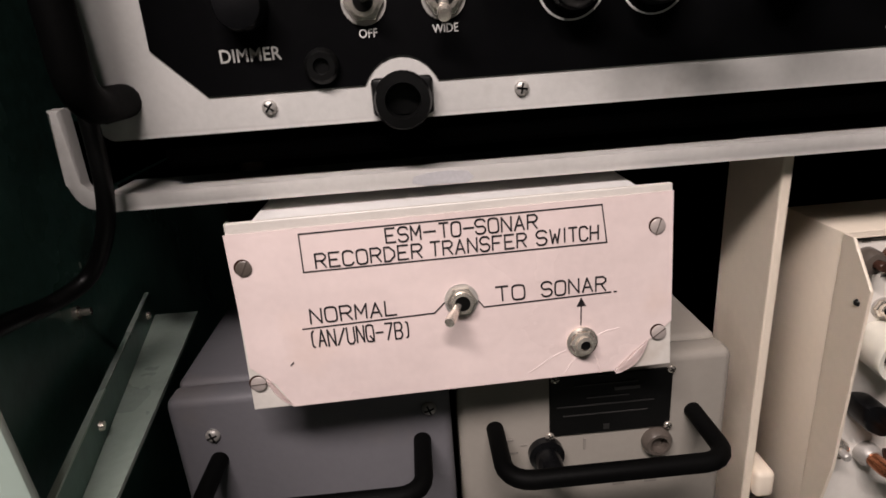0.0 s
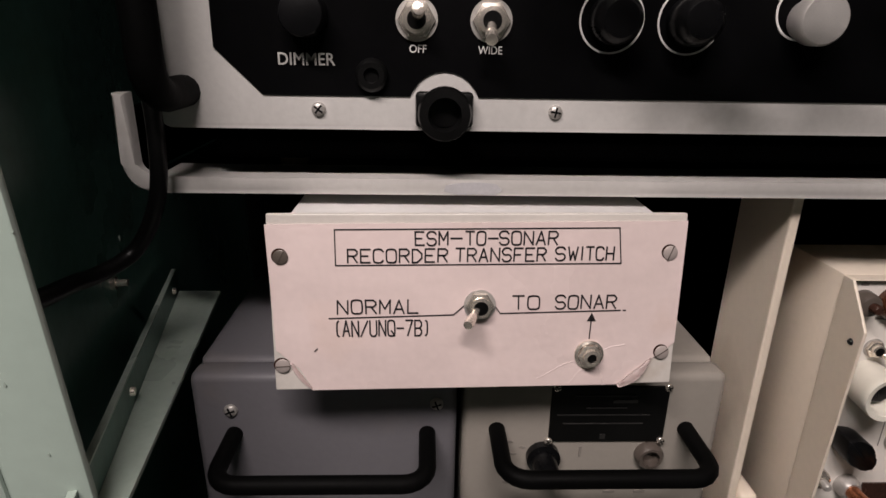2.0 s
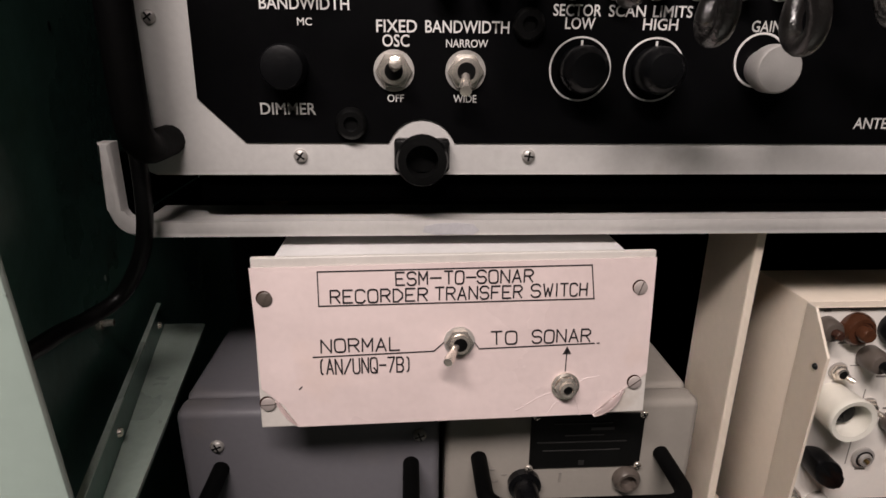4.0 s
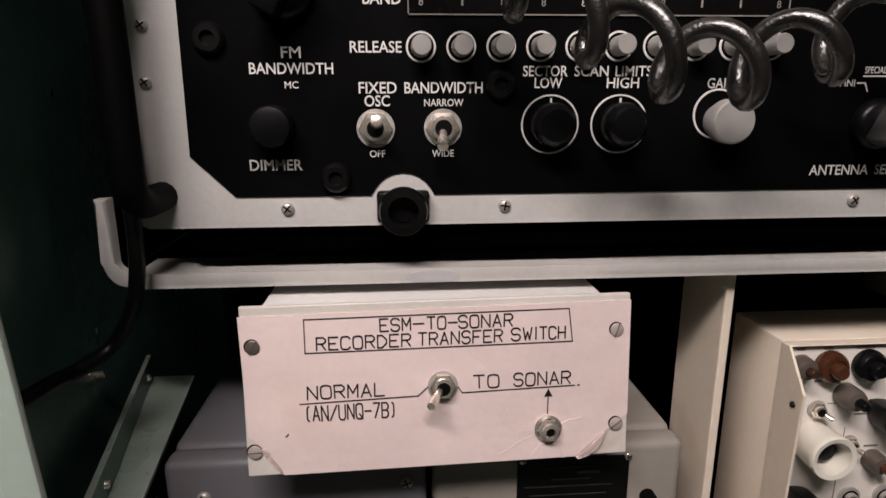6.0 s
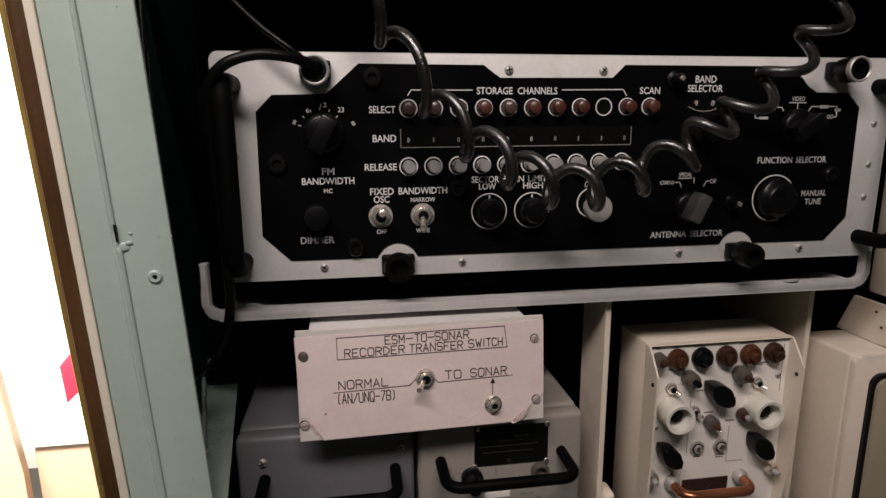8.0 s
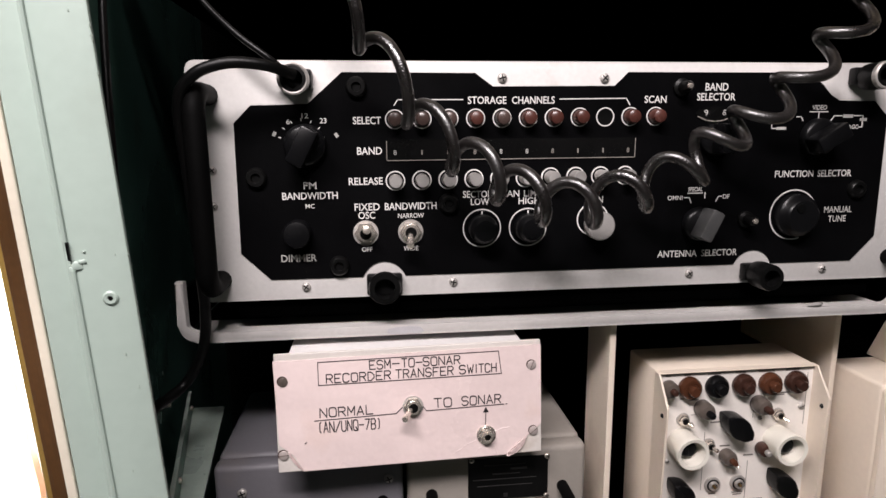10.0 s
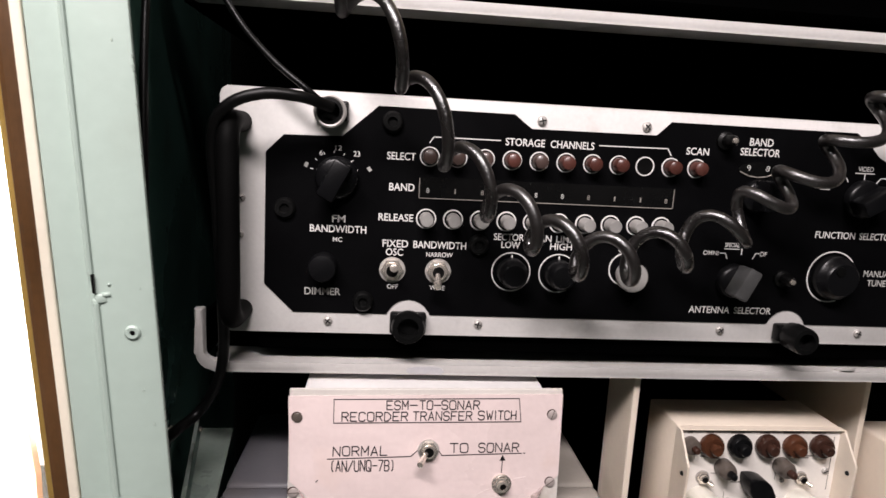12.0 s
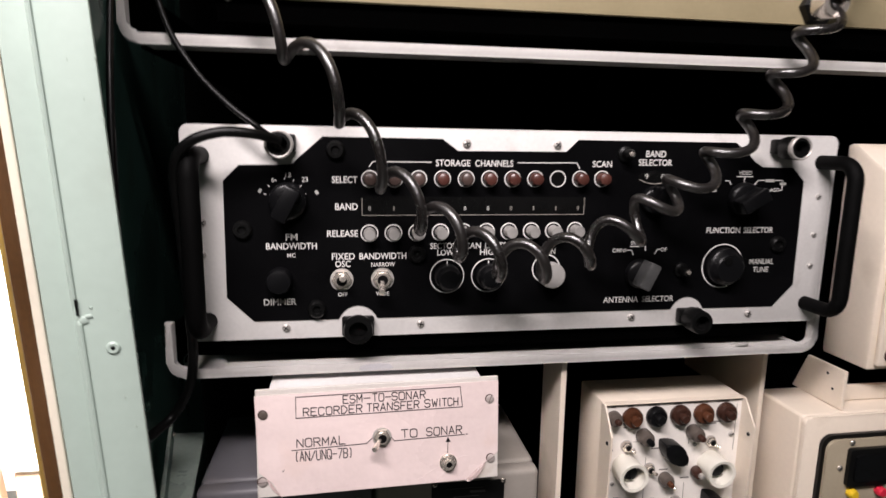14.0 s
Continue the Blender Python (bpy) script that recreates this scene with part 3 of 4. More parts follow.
def latch(cx, cz, bright, r=0.0090, out=0.017):
    p = part("panel_latch", box(cx - r * 1.08, cx + r * 1.08, -0.007, 0.0, cz - r * 0.55, cz + r * 0.75, 0.0016), BLACK_METAL, rx, "black panel latch with hollow socket", True)
    body = [(r * 0.95, 0.006), (r, 0.009), (r, out - 0.002), (r * 0.93, out), (r * 0.62, out + 0.0002), (r * 0.56, out - 0.008), (0, out - 0.008)]
    part("socket", lathe(cx, cz, body, 28, 0.0), BLACK_METAL, p, "", True)
    if bright:
        part("rim", lathe(cx, cz, [(r * 1.02, out - 0.003), (r * 1.02, out), (r * 0.92, out + 0.0006), (r * 0.82, out), (r * 0.82, out - 0.003)], 28, 0.0), STEEL, p, "worn bright rim", True)
    return p


latch(-0.1770, 1.3345, True)
latch(0.1925, 1.3370, True, 0.0086, 0.022)
latch(-0.1275, 1.2070, False, 0.0105, 0.013)
latch(0.1270, 1.2070, False, 0.0090, 0.022)
bail("handle", (-0.2295, 0.0, 1.3265), (-0.2295, 0.0, 1.2135), 0.031, 0.0062, 0.013, rx, GRIP, "black bail handle")
bail("handle", (0.2290, 0.0, 1.3265), (0.2290, 0.0, 1.2145), 0.034, 0.0055, 0.013, rx, GRIP, "black bail handle")

# engraving
for words, x, z, w, h, mt in (
        ("FM", -0.172, 1.2718, 0.0080, 0.0045, WHITE_INK), ("BANDWIDTH", -0.1722, 1.2655, 0.0340, 0.0045, WHITE_INK), ("MC", -0.1725, 1.2590, 0.0056, 0.0028, WHITE_INK),
        ("DIMMER", -0.181, 1.2262, 0.0220, 0.0046, DIM_INK), ("SELECT", -0.1356, 1.3112, 0.0172, 0.0046, WHITE_INK), ("BAND", -0.1346, 1.2927, 0.0154, 0.0046, WHITE_INK),
        ("RELEASE", -0.1375, 1.2740, 0.0212, 0.0046, WHITE_INK), ("FIXED", -0.1372, 1.2578, 0.0158, 0.0046, WHITE_INK), ("OSC", -0.1376, 1.2525, 0.0106, 0.0046, WHITE_INK),
        ("BANDWIDTH", -0.1096, 1.2578, 0.0330, 0.0046, WHITE_INK), ("NARROW", -0.1096, 1.2517, 0.0166, 0.0030, WHITE_INK), ("OFF", -0.1380, 1.2306, 0.0066, 0.0030, WHITE_INK),
        ("WIDE", -0.1100, 1.2305, 0.0094, 0.0030, WHITE_INK), ("STORAGE", -0.0606, 1.3232, 0.0245, 0.0046, WHITE_INK), ("CHANNELS", -0.0310, 1.3232, 0.0276, 0.0046, WHITE_INK),
        ("SCAN", 0.0496, 1.3235, 0.0148, 0.0046, WHITE_INK), ("SECTOR", -0.0665, 1.2645, 0.0192, 0.0044, WHITE_INK), ("SCAN", -0.0466, 1.2645, 0.0148, 0.0044, WHITE_INK),
        ("LIMITS", -0.0282, 1.2645, 0.0160, 0.0044, WHITE_INK), ("LOW", -0.0650, 1.2597, 0.0120, 0.0044, WHITE_INK), ("HIGH", -0.0326, 1.2597, 0.0142, 0.0044, WHITE_INK),
        ("GAIN", 0.0110, 1.2595, 0.0122, 0.0044, DIM_INK), ("BAND", 0.0910, 1.3313, 0.0158, 0.0048, WHITE_INK), ("SELECTOR", 0.0910, 1.3250, 0.0265, 0.0048, WHITE_INK),
        ("VIDEO", 0.1646, 1.3180, 0.0105, 0.0032, WHITE_INK), ("FUNCTION", 0.1510, 1.2742, 0.0280, 0.0046, WHITE_INK), ("SELECTOR", 0.1806, 1.2742, 0.0250, 0.0046, WHITE_INK),
        ("MANUAL", 0.1862, 1.2492, 0.0208, 0.0044, DIM_INK), ("TUNE", 0.1862, 1.2428, 0.0134, 0.0044, DIM_INK), ("ANTENNA", 0.0710, 1.2214, 0.0282, 0.0046, WHITE_INK),
        ("SELECTOR", 0.1012, 1.2214, 0.0260, 0.0046, DIM_INK), ("SPECIAL", 0.0810, 1.2650, 0.0100, 0.0029, WHITE_INK), ("OMNI", 0.0670, 1.2595, 0.0104, 0.0030, WHITE_INK), ("DF", 0.1032, 1.2598, 0.0046, 0.0030, WHITE_INK),
        ("AGC", 0.1905, 1.3052, 0.0074, 0.0028, WHITE_INK), ("6", -0.1832, 1.3108, 0.0020, 0.0030, WHITE_INK), ("12", -0.1730, 1.3142, 0.0040, 0.0030, WHITE_INK), ("23", -0.1622, 1.3112, 0.0040, 0.0032, WHITE_INK)):
    lettering(words, x, z, w, h, YF, mt, face, "", 0.0, 0.011 if h > 0.004 else 0.005)
for pts in ([(-0.1188, 1.3202), (-0.1165, 1.3236), (-0.0760, 1.3236)], [(-0.0138, 1.3238), (0.0300, 1.3242), (0.0325, 1.3202)],
            [(0.0735, 1.2595), (0.0770, 1.2595), (0.0785, 1.2560)], [(0.1000, 1.2600), (0.0978, 1.2600), (0.0960, 1.2565)], [(0.0760, 1.2624), (0.0860, 1.2624)], [(0.0880, 1.2625), (0.0880, 1.2590)],
            [(0.1580, 1.3152), (0.1710, 1.3152)], [(0.1646, 1.3150), (0.1646, 1.3105)], [(0.1735, 1.3090), (0.1760, 1.3125), (0.1815, 1.3125)], [(0.1905, 1.3125), (0.1970, 1.3125), (0.1970, 1.3050), (0.1945, 1.3050)],
            [(0.1795, 1.3035), (0.1820, 1.3050), (0.1860, 1.3050)], [(0.1535, 1.3095), (0.1520, 1.3120), (0.1490, 1.3120)], [(0.1315, 1.3070), (0.1315, 1.3045), (0.1345, 1.3045)]):
    line(pts, 0.0006, YF, WHITE_INK, face)
for x, z, w, h in ((0.1860, 1.3123, 0.0072, 0.0022), (0.1975, 1.3100, 0.0050, 0.0020), (0.1385, 1.3045, 0.0070, 0.0018)):
    part("worn_mark", box(x - w / 2, x + w / 2, YF - 0.0003, YF, z - h / 2, z + h / 2), DIM_INK, face)
for k in range(7):
    a = radians(168 - 26 * k)
    c, s = math.cos(a), math.sin(a)
    line([(-0.1755 + 0.0128 * c, 1.2985 + 0.0128 * s), (-0.1755 + 0.0140 * c, 1.2985 + 0.0140 * s)], 0.0005, YF, WHITE_INK, face, "tick")
for x, z, tn in ((-0.1918, 1.3035, -65), (-0.1545, 1.3025, 55)):
    bm = box(-0.0014, 0.0014, -0.0003, 0.0, -0.0010, 0.0010)
    bmesh.ops.transform(bm, matrix=pose(x, YF, z, 0, tn, 0), verts=bm.verts)
    part("dial_mark", bm, DIM_INK, face)


def pointer_knob(cx, cz, r, turn, name, label, mat=None, bar_out=0.020):
    """A round skirted knob with a finger bar; turn: degrees clockwise from up."""
    k = part(name, lathe(cx, cz, [(r, 0.0012), (r, 0.004), (r * 0.93, 0.006), (r * 0.80, 0.007), (0, 0.0075)], 36, YF), BLACK_KNOB, rx, label, True)
    bm = box(-r * 0.42, r * 0.42, -bar_out, -0.006, -r * 0.85, r * 0.98, 0.0016)
    bmesh.ops.transform(bm, matrix=pose(cx, YF, cz, 0, turn, 0), verts=bm.verts)
    part("finger_bar", bm, mat or BLACK_KNOB, k, "", True)
    return k


pointer_knob(-0.1735, 1.2965, 0.0128, 118 + 90, "bandwidth_knob", "black pointer knob")
pointer_knob(0.0835, 1.2420, 0.0112, 25, "antenna_knob", "black antenna selector knob with a worn grey bar", material("worn_grey_bar", (0.06, 0.06, 0.06), 0.4, 0.0, 0.3, 120, 0.1))
pointer_knob(0.1640, 1.2985, 0.0125, 240, "function_knob", "black function selector knob")
part("dimmer_knob", lathe(-0.1805, 1.2425, [(0.0085, 0), (0.0085, 0.009), (0.0078, 0.0108), (0.005, 0.0116), (0, 0.0118)], 30, YF), BLACK_KNOB, rx, "black dimmer push knob", True)
for x, z in ((-0.204, 1.277), (-0.1415, 1.331), (-0.0855, 1.259), (-0.1560, 1.2205), (0.198, 1.263)):
    p = part("dark_screw", lathe(x, z, [(0.0066, 0), (0.0062, 0.0024), (0.0050, 0.0036), (0.0030, 0.0036), (0.0026, 0.0018), (0, 0.0018)], 22, YF), BLACK_METAL, rx, "black socket screw", True)
for x, z in ((0.0665, 1.331), (0.118, 1.244)):
    p = part("shaft_lock", lathe(x, z, [(0.0056, 0), (0.0056, 0.002), (0.0036, 0.003), (0.0034, 0.010), (0.0024, 0.0115), (0, 0.012)], 22, YF), BLACK_METAL, rx, "black shaft lock with a bright tip", True)
    part("tip", lathe(x, z, [(0.0020, 0.0112), (0.0016, 0.0128), (0, 0.0134)], 14, YF), CHROME, p, "", True)

# storage channel lamps and release buttons
for k in range(11):
    x = -0.1185 + 0.01685 * k if k < 10 else 0.0500
    z = 1.3118 + 0.0001 * k
    part("lamp_ring", ring(x, z, 0.0053, 0.0060, YF, 0.0006), WHITE_INK, rx)
    if k == 8:
        part("empty_socket", lathe(x, z, [(0.0049, 0.0), (0.0049, 0.0004), (0.0030, 0.0002), (0, 0.0001)], 24, YF), BLACK_METAL, rx, "empty black lamp socket", True)
    else:
        part("indicator_lamp", lathe(x, z, [(0.0046, 0), (0.0044, 0.0065), (0.0040, 0.0080), (0.0026, 0.0088), (0, 0.0090)], 24, YF), LAMP_GREY if k in (0, 1, 2, 4) else LAMP_RED, rx, "clear indicator lens" if k in (0, 1, 2, 4) else "dark red indicator lens", True)
    if k < 10:
        xr, zr = -0.1190 + 0.0167 * k, 1.2740 + 0.00012 * k
        part("button_ring", ring(xr, zr, 0.0054, 0.0062, YF, 0.0006), WHITE_INK, rx)
        part("release_button", lathe(xr, zr, [(0.0042, 0), (0.0042, 0.0095), (0.0037, 0.0104), (0, 0.0105)], 24, YF), BUTTON, rx, "brushed grey release button", True)
win = part("band_window", box(-0.1245, 0.0375, YF - 0.0006, YF, 1.2870, 1.2995), WINDOW_DARK, rx, "smoked band readout window")
line([(-0.1240, 1.2985), (-0.1240, 1.2866), (0.0372, 1.2869), (0.0372, 1.2990)], 0.0005, YF - 0.0006, GREY_INK, win)
for k, d in enumerate("8188888118"):
    lettering(d, -0.1188 + 0.0168 * k, 1.2915, 0.0009 if d == "1" else 0.0018, 0.0030, YF - 0.0006, DIM_INK if k in (0, 4, 5) else GREY_INK, win)

# switches and knobs
toggle(-0.1385, 1.2412, YF, 0.0072, 0.013, -16, 4, rx)
toggle(-0.1100, 1.2412, YF, 0.0072, 0.016, 26, -4, rx)
for x in (-0.0637, -0.0333):
    part("knob_ring", ring(x, 1.2424, 0.0119, 0.0126, YF, 0.0005), WHITE_INK, rx)
    k = part("sector_knob", lathe(x, 1.2424, [(0.0092, 0), (0.0092, 0.008), (0.0086, 0.0115), (0.0066, 0.0135), (0, 0.0140)], 32, YF), BLACK_KNOB, rx, "black sector limit knob", True)
    line([(x, 1.2530), (x, 1.2500)], 0.0009, YF - 0.0004, WHITE_INK, k, "tick")
part("gain_ring", ring(0.0105, 1.2465, 0.0100, 0.0108, YF, 0.0005), WHITE_INK, rx)
g = part("gain_knob", lathe(0.0120, 1.2435, [(0.0074, 0), (0.0074, 0.005), (0.0094, 0.006), (0.0094, 0.0120), (0.0086, 0.0130), (0, 0.0132)], 32, YF), BUTTON, rx, "brushed aluminium gain knob", True)
bs = part("band_dial", prism([(0.0775, 1.3140), (0.0800, 1.3170), (0.0910, 1.3195), (0.1020, 1.3170), (0.1045, 1.3140), (0.1000, 1.3105), (0.0910, 1.3090), (0.0820, 1.3105)], YF - 0.0006, YF), WINDOW_DARK, rx, "smoked band selector dial window")
line([(0.0790, 1.3125), (0.0850, 1.3100), (0.0910, 1.3093), (0.0970, 1.3100), (0.1030, 1.3125)], 0.0007, YF - 0.0006, GREY_INK, bs)
lettering("9", 0.0845, 1.3150, 0.0026, 0.0036, YF - 0.0006, DIM_INK, bs, "", -15)
lettering("8", 0.0972, 1.3150, 0.0026, 0.0036, YF - 0.0006, DIM_INK, bs, "", 15)
pointer_knob(0.0910, 1.2975, 0.0105, 0, "band_knob", "black band selector knob")
part("tuning_ring", ring(0.1530, 1.2462, 0.0166, 0.0174, YF, 0.0005, 25, 290, 60), WHITE_INK, rx, "white engraved tuning ring")
mt = part("tuning_knob", lathe(0.1530, 1.2462, [(0.0145, 0), (0.0145, 0.006), (0.0130, 0.007), (0.0120, 0.010), (0.0105, 0.0115), (0, 0.0120)], 36, YF), BLACK_KNOB, rx, "black manual tuning knob", True)
part("finger_dimple", lathe(0.1500, 1.2520, [(0.0032, 0.0116), (0.0030, 0.0126), (0, 0.0126)], 18, YF), BLACK_METAL, mt, "", True)

# ---- coiled cord hung in front of the receiver ----
# each turn's outermost point, the angle of the turn there, its lean, and its sideways sweep
turns = [(-0.2350, -0.0150, 1.4800, 108, 0, 0.42), (-0.2050, -0.0300, 1.4400, 108, 0, 0.42), (-0.1720, -0.0450, 1.4010, 108, 0, 0.42),
         (-0.1387, -0.0541, 1.3656, 108, 0, 0.42), (-0.1130, -0.0530, 1.3241, 108, 0, 0.42), (-0.0886, -0.0530, 1.2945, 108, 0, 0.42),
         (-0.0640, -0.0600, 1.2770, 108, 0, 0.42), (-0.0412, -0.0690, 1.2640, 108, 0, 0.42), (-0.0115, -0.0660, 1.2595, 108, 0, 0.42),
         (0.0185, -0.0625, 1.2655, 108, 5, 0.42), (0.0545, -0.0530, 1.2772, 105, 22, 0.25), (0.0843, -0.0460, 1.2941, 135, 55, 0.1),
         (0.1123, -0.0440, 1.3137, 155, 78, 0), (0.1412, -0.0399, 1.3405, 160, 80, 0), (0.1673, -0.0350, 1.3666, 160, 80, 0),
         (0.1872, -0.0300, 1.3961, 160, 80, 0), (0.2096, -0.0250, 1.4260, 160, 80, 0), (0.2320, -0.0190, 1.4560, 160, 80, 0),
         (0.2550, -0.0110, 1.4870, 160, 80, 0)]
STEPS, RC = 28, 0.0120


def turn_offset(ph, lean, sweep):
    """From the cord's axis to the cord, for the angle of the turn and its lean and sweep."""
    c, s = math.cos(radians(ph)), math.sin(radians(ph))
    w = lean / 80
    return RC * (1 - 0.2 * w) * (c * Vector((-math.sin(radians(lean)), 0, math.cos(radians(lean)))) + s * Vector((sweep, -0.7 - 0.3 * w, -0.55 * w)))


axis = smooth_path([Vector(q[:3]) - turn_offset(*q[3:]) for q in turns], STEPS)
coil = []
for i, p in enumerate(axis):
    k = min(i // STEPS, len(turns) - 2)
    u = i / STEPS - k
    a, b = turns[k], turns[k + 1]
    coil.append(p + turn_offset(a[3] + (b[3] - a[3] + 360) * u, a[4] + (b[4] - a[4]) * u, a[5] + (b[5] - a[5]) * u))
cord = thing("coiled_cord", (0.0, -0.05, 1.25), "black rubber coiled cord sagging in front of the receiver", "cord")
part("coil", tube(coil, 0.0034, 12), RUBBER, cord, "", True, 80)

for pts, r, lab in (
        ([(-0.176, -0.018, 1.3365), (-0.190, -0.028, 1.3405), (-0.210, -0.033, 1.3410), (-0.228, -0.034, 1.3340), (-0.2375, -0.030, 1.318), (-0.2395, -0.016, 1.275), (-0.2385, -0.012, 1.225), (-0.2370, -0.014, 1.197), (-0.2400, -0.013, 1.175), (-0.2480, -0.011, 1.158), (-0.2550, -0.014, 1.149), (-0.2610, -0.027, 1.1465), (-0.2605, -0.045, 1.150), (-0.2565, -0.068, 1.155), (-0.2535, -0.088, 1.160)], 0.0033, "black cable from the panel latch down to the side wall"),
        ([(-0.180, -0.018, 1.338), (-0.190, -0.022, 1.3460), (-0.208, -0.018, 1.3600), (-0.228, -0.010, 1.3810), (-0.243, -0.008, 1.4080), (-0.252, -0.006, 1.4500), (-0.256, 0.0, 1.52)], 0.0019, "thin black cable rising to the tray above"),
        ([(-0.2620, -0.018, 1.52), (-0.2630, -0.035, 1.43), (-0.2600, -0.058, 1.36), (-0.2570, -0.072, 1.28), (-0.2550, -0.079, 1.18), (-0.2540, -0.082, 1.05), (-0.2540, -0.082, 0.85)], 0.0020, "black cable against the green side wall")):
    c = thing("cable", pts[0], lab, "cable", "thin cables")
    part("jacket", tube(smooth_path(pts, 8), r, 10), THIN_RUBBER, c, "", True, 80)

# ---- transfer switch box under the tray ----
sw = thing("transfer_switch_box", (-0.112, 0.03, 1.10), "aluminium switch box with a hand-lettered paper label, hung under the tray", "switch box")
part("case", box(-0.190, -0.0375, -0.010, 0.10, 1.104, 1.1668, 0.0015), SWITCH_BOX, sw, "pinkish grey painted box", True)
M = pose(-0.112, -0.0128, 1.168, -6.0, 0, 1.8)


def P(x, z):
    """Plate coordinates of a place given as world x, z."""
    return x + 0.112, z - 1.168


def plated(bm):
    bmesh.ops.transform(bm, matrix=M, verts=bm.verts)
    return bm


plate = part("plate", plated(box(-0.0862, 0.0862, 0.0, 0.0028, -0.0764, 0.0, 0.0005)), PLATE_ALU, sw, "painted aluminium front plate")
YP = -0.0006
paper_pts = [(-0.0868, -0.0042), (0.0, -0.0036), (0.0863, -0.0030), (0.0860, -0.0570), (0.0835, -0.0590), (0.0800, -0.0620), (0.0700, -0.0690), (0.0615, -0.0764), (-0.0700, -0.0764), (-0.0728, -0.0715), (-0.0755, -0.0665), (-0.0800, -0.0625), (-0.0850, -0.0580)]
paper = part("paper_label", plated(prism(paper_pts, YP, -0.0001)), PAPER, sw, "creased glossy paper label with curled corners")


def curl(a, b, out, reach, name):
    """A lifted paper flap along the cut from a to b, rolled up and over towards the label."""
    bm = bmesh.new()
    a, b = Vector(a), Vector(b)
    d = Vector((b.y - a.y, a.x - b.x)).normalized() * out
    rows = []
    for i in range(9):
        s = i / 8
        q = a.lerp(b, s)
        h = reach * math.sin(math.pi * (0.15 + 0.8 * s))
        rows.append([bm.verts.new((q.x + d.x * h * u, YP - h * v, q.y + d.y * h * u)) for u, v in ((0, 0.0), (-0.10, 0.25), (0.15, 0.45), (0.60, 0.50), (1.0, 0.42))])
    for r0, r1 in zip(rows, rows[1:]):
        for k in range(4):
            bm.faces.new((r0[k], r1[k], r1[k + 1], r0[k + 1]))
    bmesh.ops.solidify(bm, geom=list(bm.faces), thickness=0.0002)
    return part(name, plated(bm), PAPER, paper, "curled paper corner", True, 80)


curl((0.0615, -0.0764), (0.0760, -0.0640), 1, 0.0036, "curled_corner")
curl((-0.0790, -0.0630), (-0.0700, -0.0764), 1, 0.0018, "curled_corner")
for words, x0, x1, z0, z1 in (("ESM", -0.1388, -0.1256, 1.1552, 1.1607), ("-", -0.1243, -0.1198, 1.1552, 1.1607), ("TO", -0.1182, -0.1102, 1.1552, 1.1607), ("-", -0.1090, -0.1050, 1.1552, 1.1607), ("SONAR", -0.1043, -0.0803, 1.1552, 1.1607),
                              ("RECORDER", -0.1662, -0.1257, 1.1480, 1.1535), ("TRANSFER", -0.1222, -0.0849, 1.1482, 1.1537), ("SW", -0.0807, -0.0715, 1.1486, 1.1541), ("I", -0.0712, -0.0680, 1.1486, 1.1541), ("TCH", -0.0678, -0.0562, 1.1486, 1.1541), ("NORMAL", -0.1710, -0.1377, 1.1260, 1.1318),
                              ("(AN/UNQ-7B)", -0.1728, -0.1325, 1.1160, 1.1228), ("TO", -0.0978, -0.0866, 1.1272, 1.1330), ("SONAR", -0.0795, -0.0535, 1.1272, 1.1330)):
    drawn(words, x0 + 0.112, x1 + 0.112, z0 - 1.168, z1 - 1.168, 0.00062, YP, BLACK_INK, paper, "hand-drawn black lettering", M)
for pts in ([(-0.1712, 1.1468), (-0.1712, 1.1617), (-0.0545, 1.1622), (-0.0528, 1.1470), (-0.1712, 1.1468)], [(-0.1745, 1.1240), (-0.1228, 1.1250), (-0.1175, 1.1298)], [(-0.1060, 1.1296), (-0.1030, 1.1254), (-0.0515, 1.1262)],
            [(-0.0500, 1.1262), (-0.0492, 1.1262)], [(-0.0640, 1.1135), (-0.0636, 1.1240)], [(-0.1810, 1.1095), (-0.1800, 1.1105)]):
    line([P(*q) for q in pts], 0.00045, YP, BLACK_INK, paper, "inked_line", M)
part("arrow_head", plated(prism([P(-0.0655, 1.1215), P(-0.0617, 1.1215), P(-0.0636, 1.1252)], YP - 0.0003, YP)), BLACK_INK, paper)
for x0, z0, x1, z1 in ((-0.0700, 1.1030, -0.0860, 1.0955), (-0.0575, 1.1075, -0.0480, 1.1110), (-0.0660, 1.0990, -0.0720, 1.0925), (-0.0590, 1.1000, -0.0560, 1.0920)):
    a, b = P(x0, z0), P(x1, z1)
    path = [Vector((a[0] + (b[0] - a[0]) * t, YP + 0.00055, a[1] + (b[1] - a[1]) * t + 0.0006 * math.sin(5 * t))) for t in (0, 0.2, 0.4, 0.6, 0.8, 1.0)]
    part("crease", plated(tube(path, 0.0007, 8)), PAPER, paper, "", True, 80)
tx, tz = P(-0.1118, 1.1292)
toggle(tx, tz, YP, 0.0060, 0.0165, 13, -24, sw, "toggle_switch", M)
jx, jz = P(-0.0637, 1.1062)
jk = part("phone_jack", plated(lathe(jx, jz, [(0.0064, 0), (0.0064, 0.0008), (0.0052, 0.0014)], 28, YP)), CHROME, sw, "nickel phone jack", True)
part("nut", plated(lathe(jx, jz, [(0.0054, 0.0006), (0.0054, 0.0028), (0.0036, 0.0034)], 6, YP)), CHROME, jk)
part("barrel", plated(lathe(jx, jz, [(0.0036, 0.001), (0.0036, 0.0052), (0.0022, 0.0056), (0.0020, 0.003), (0, 0.003)], 24, YP)), CHROME, jk, "", True)
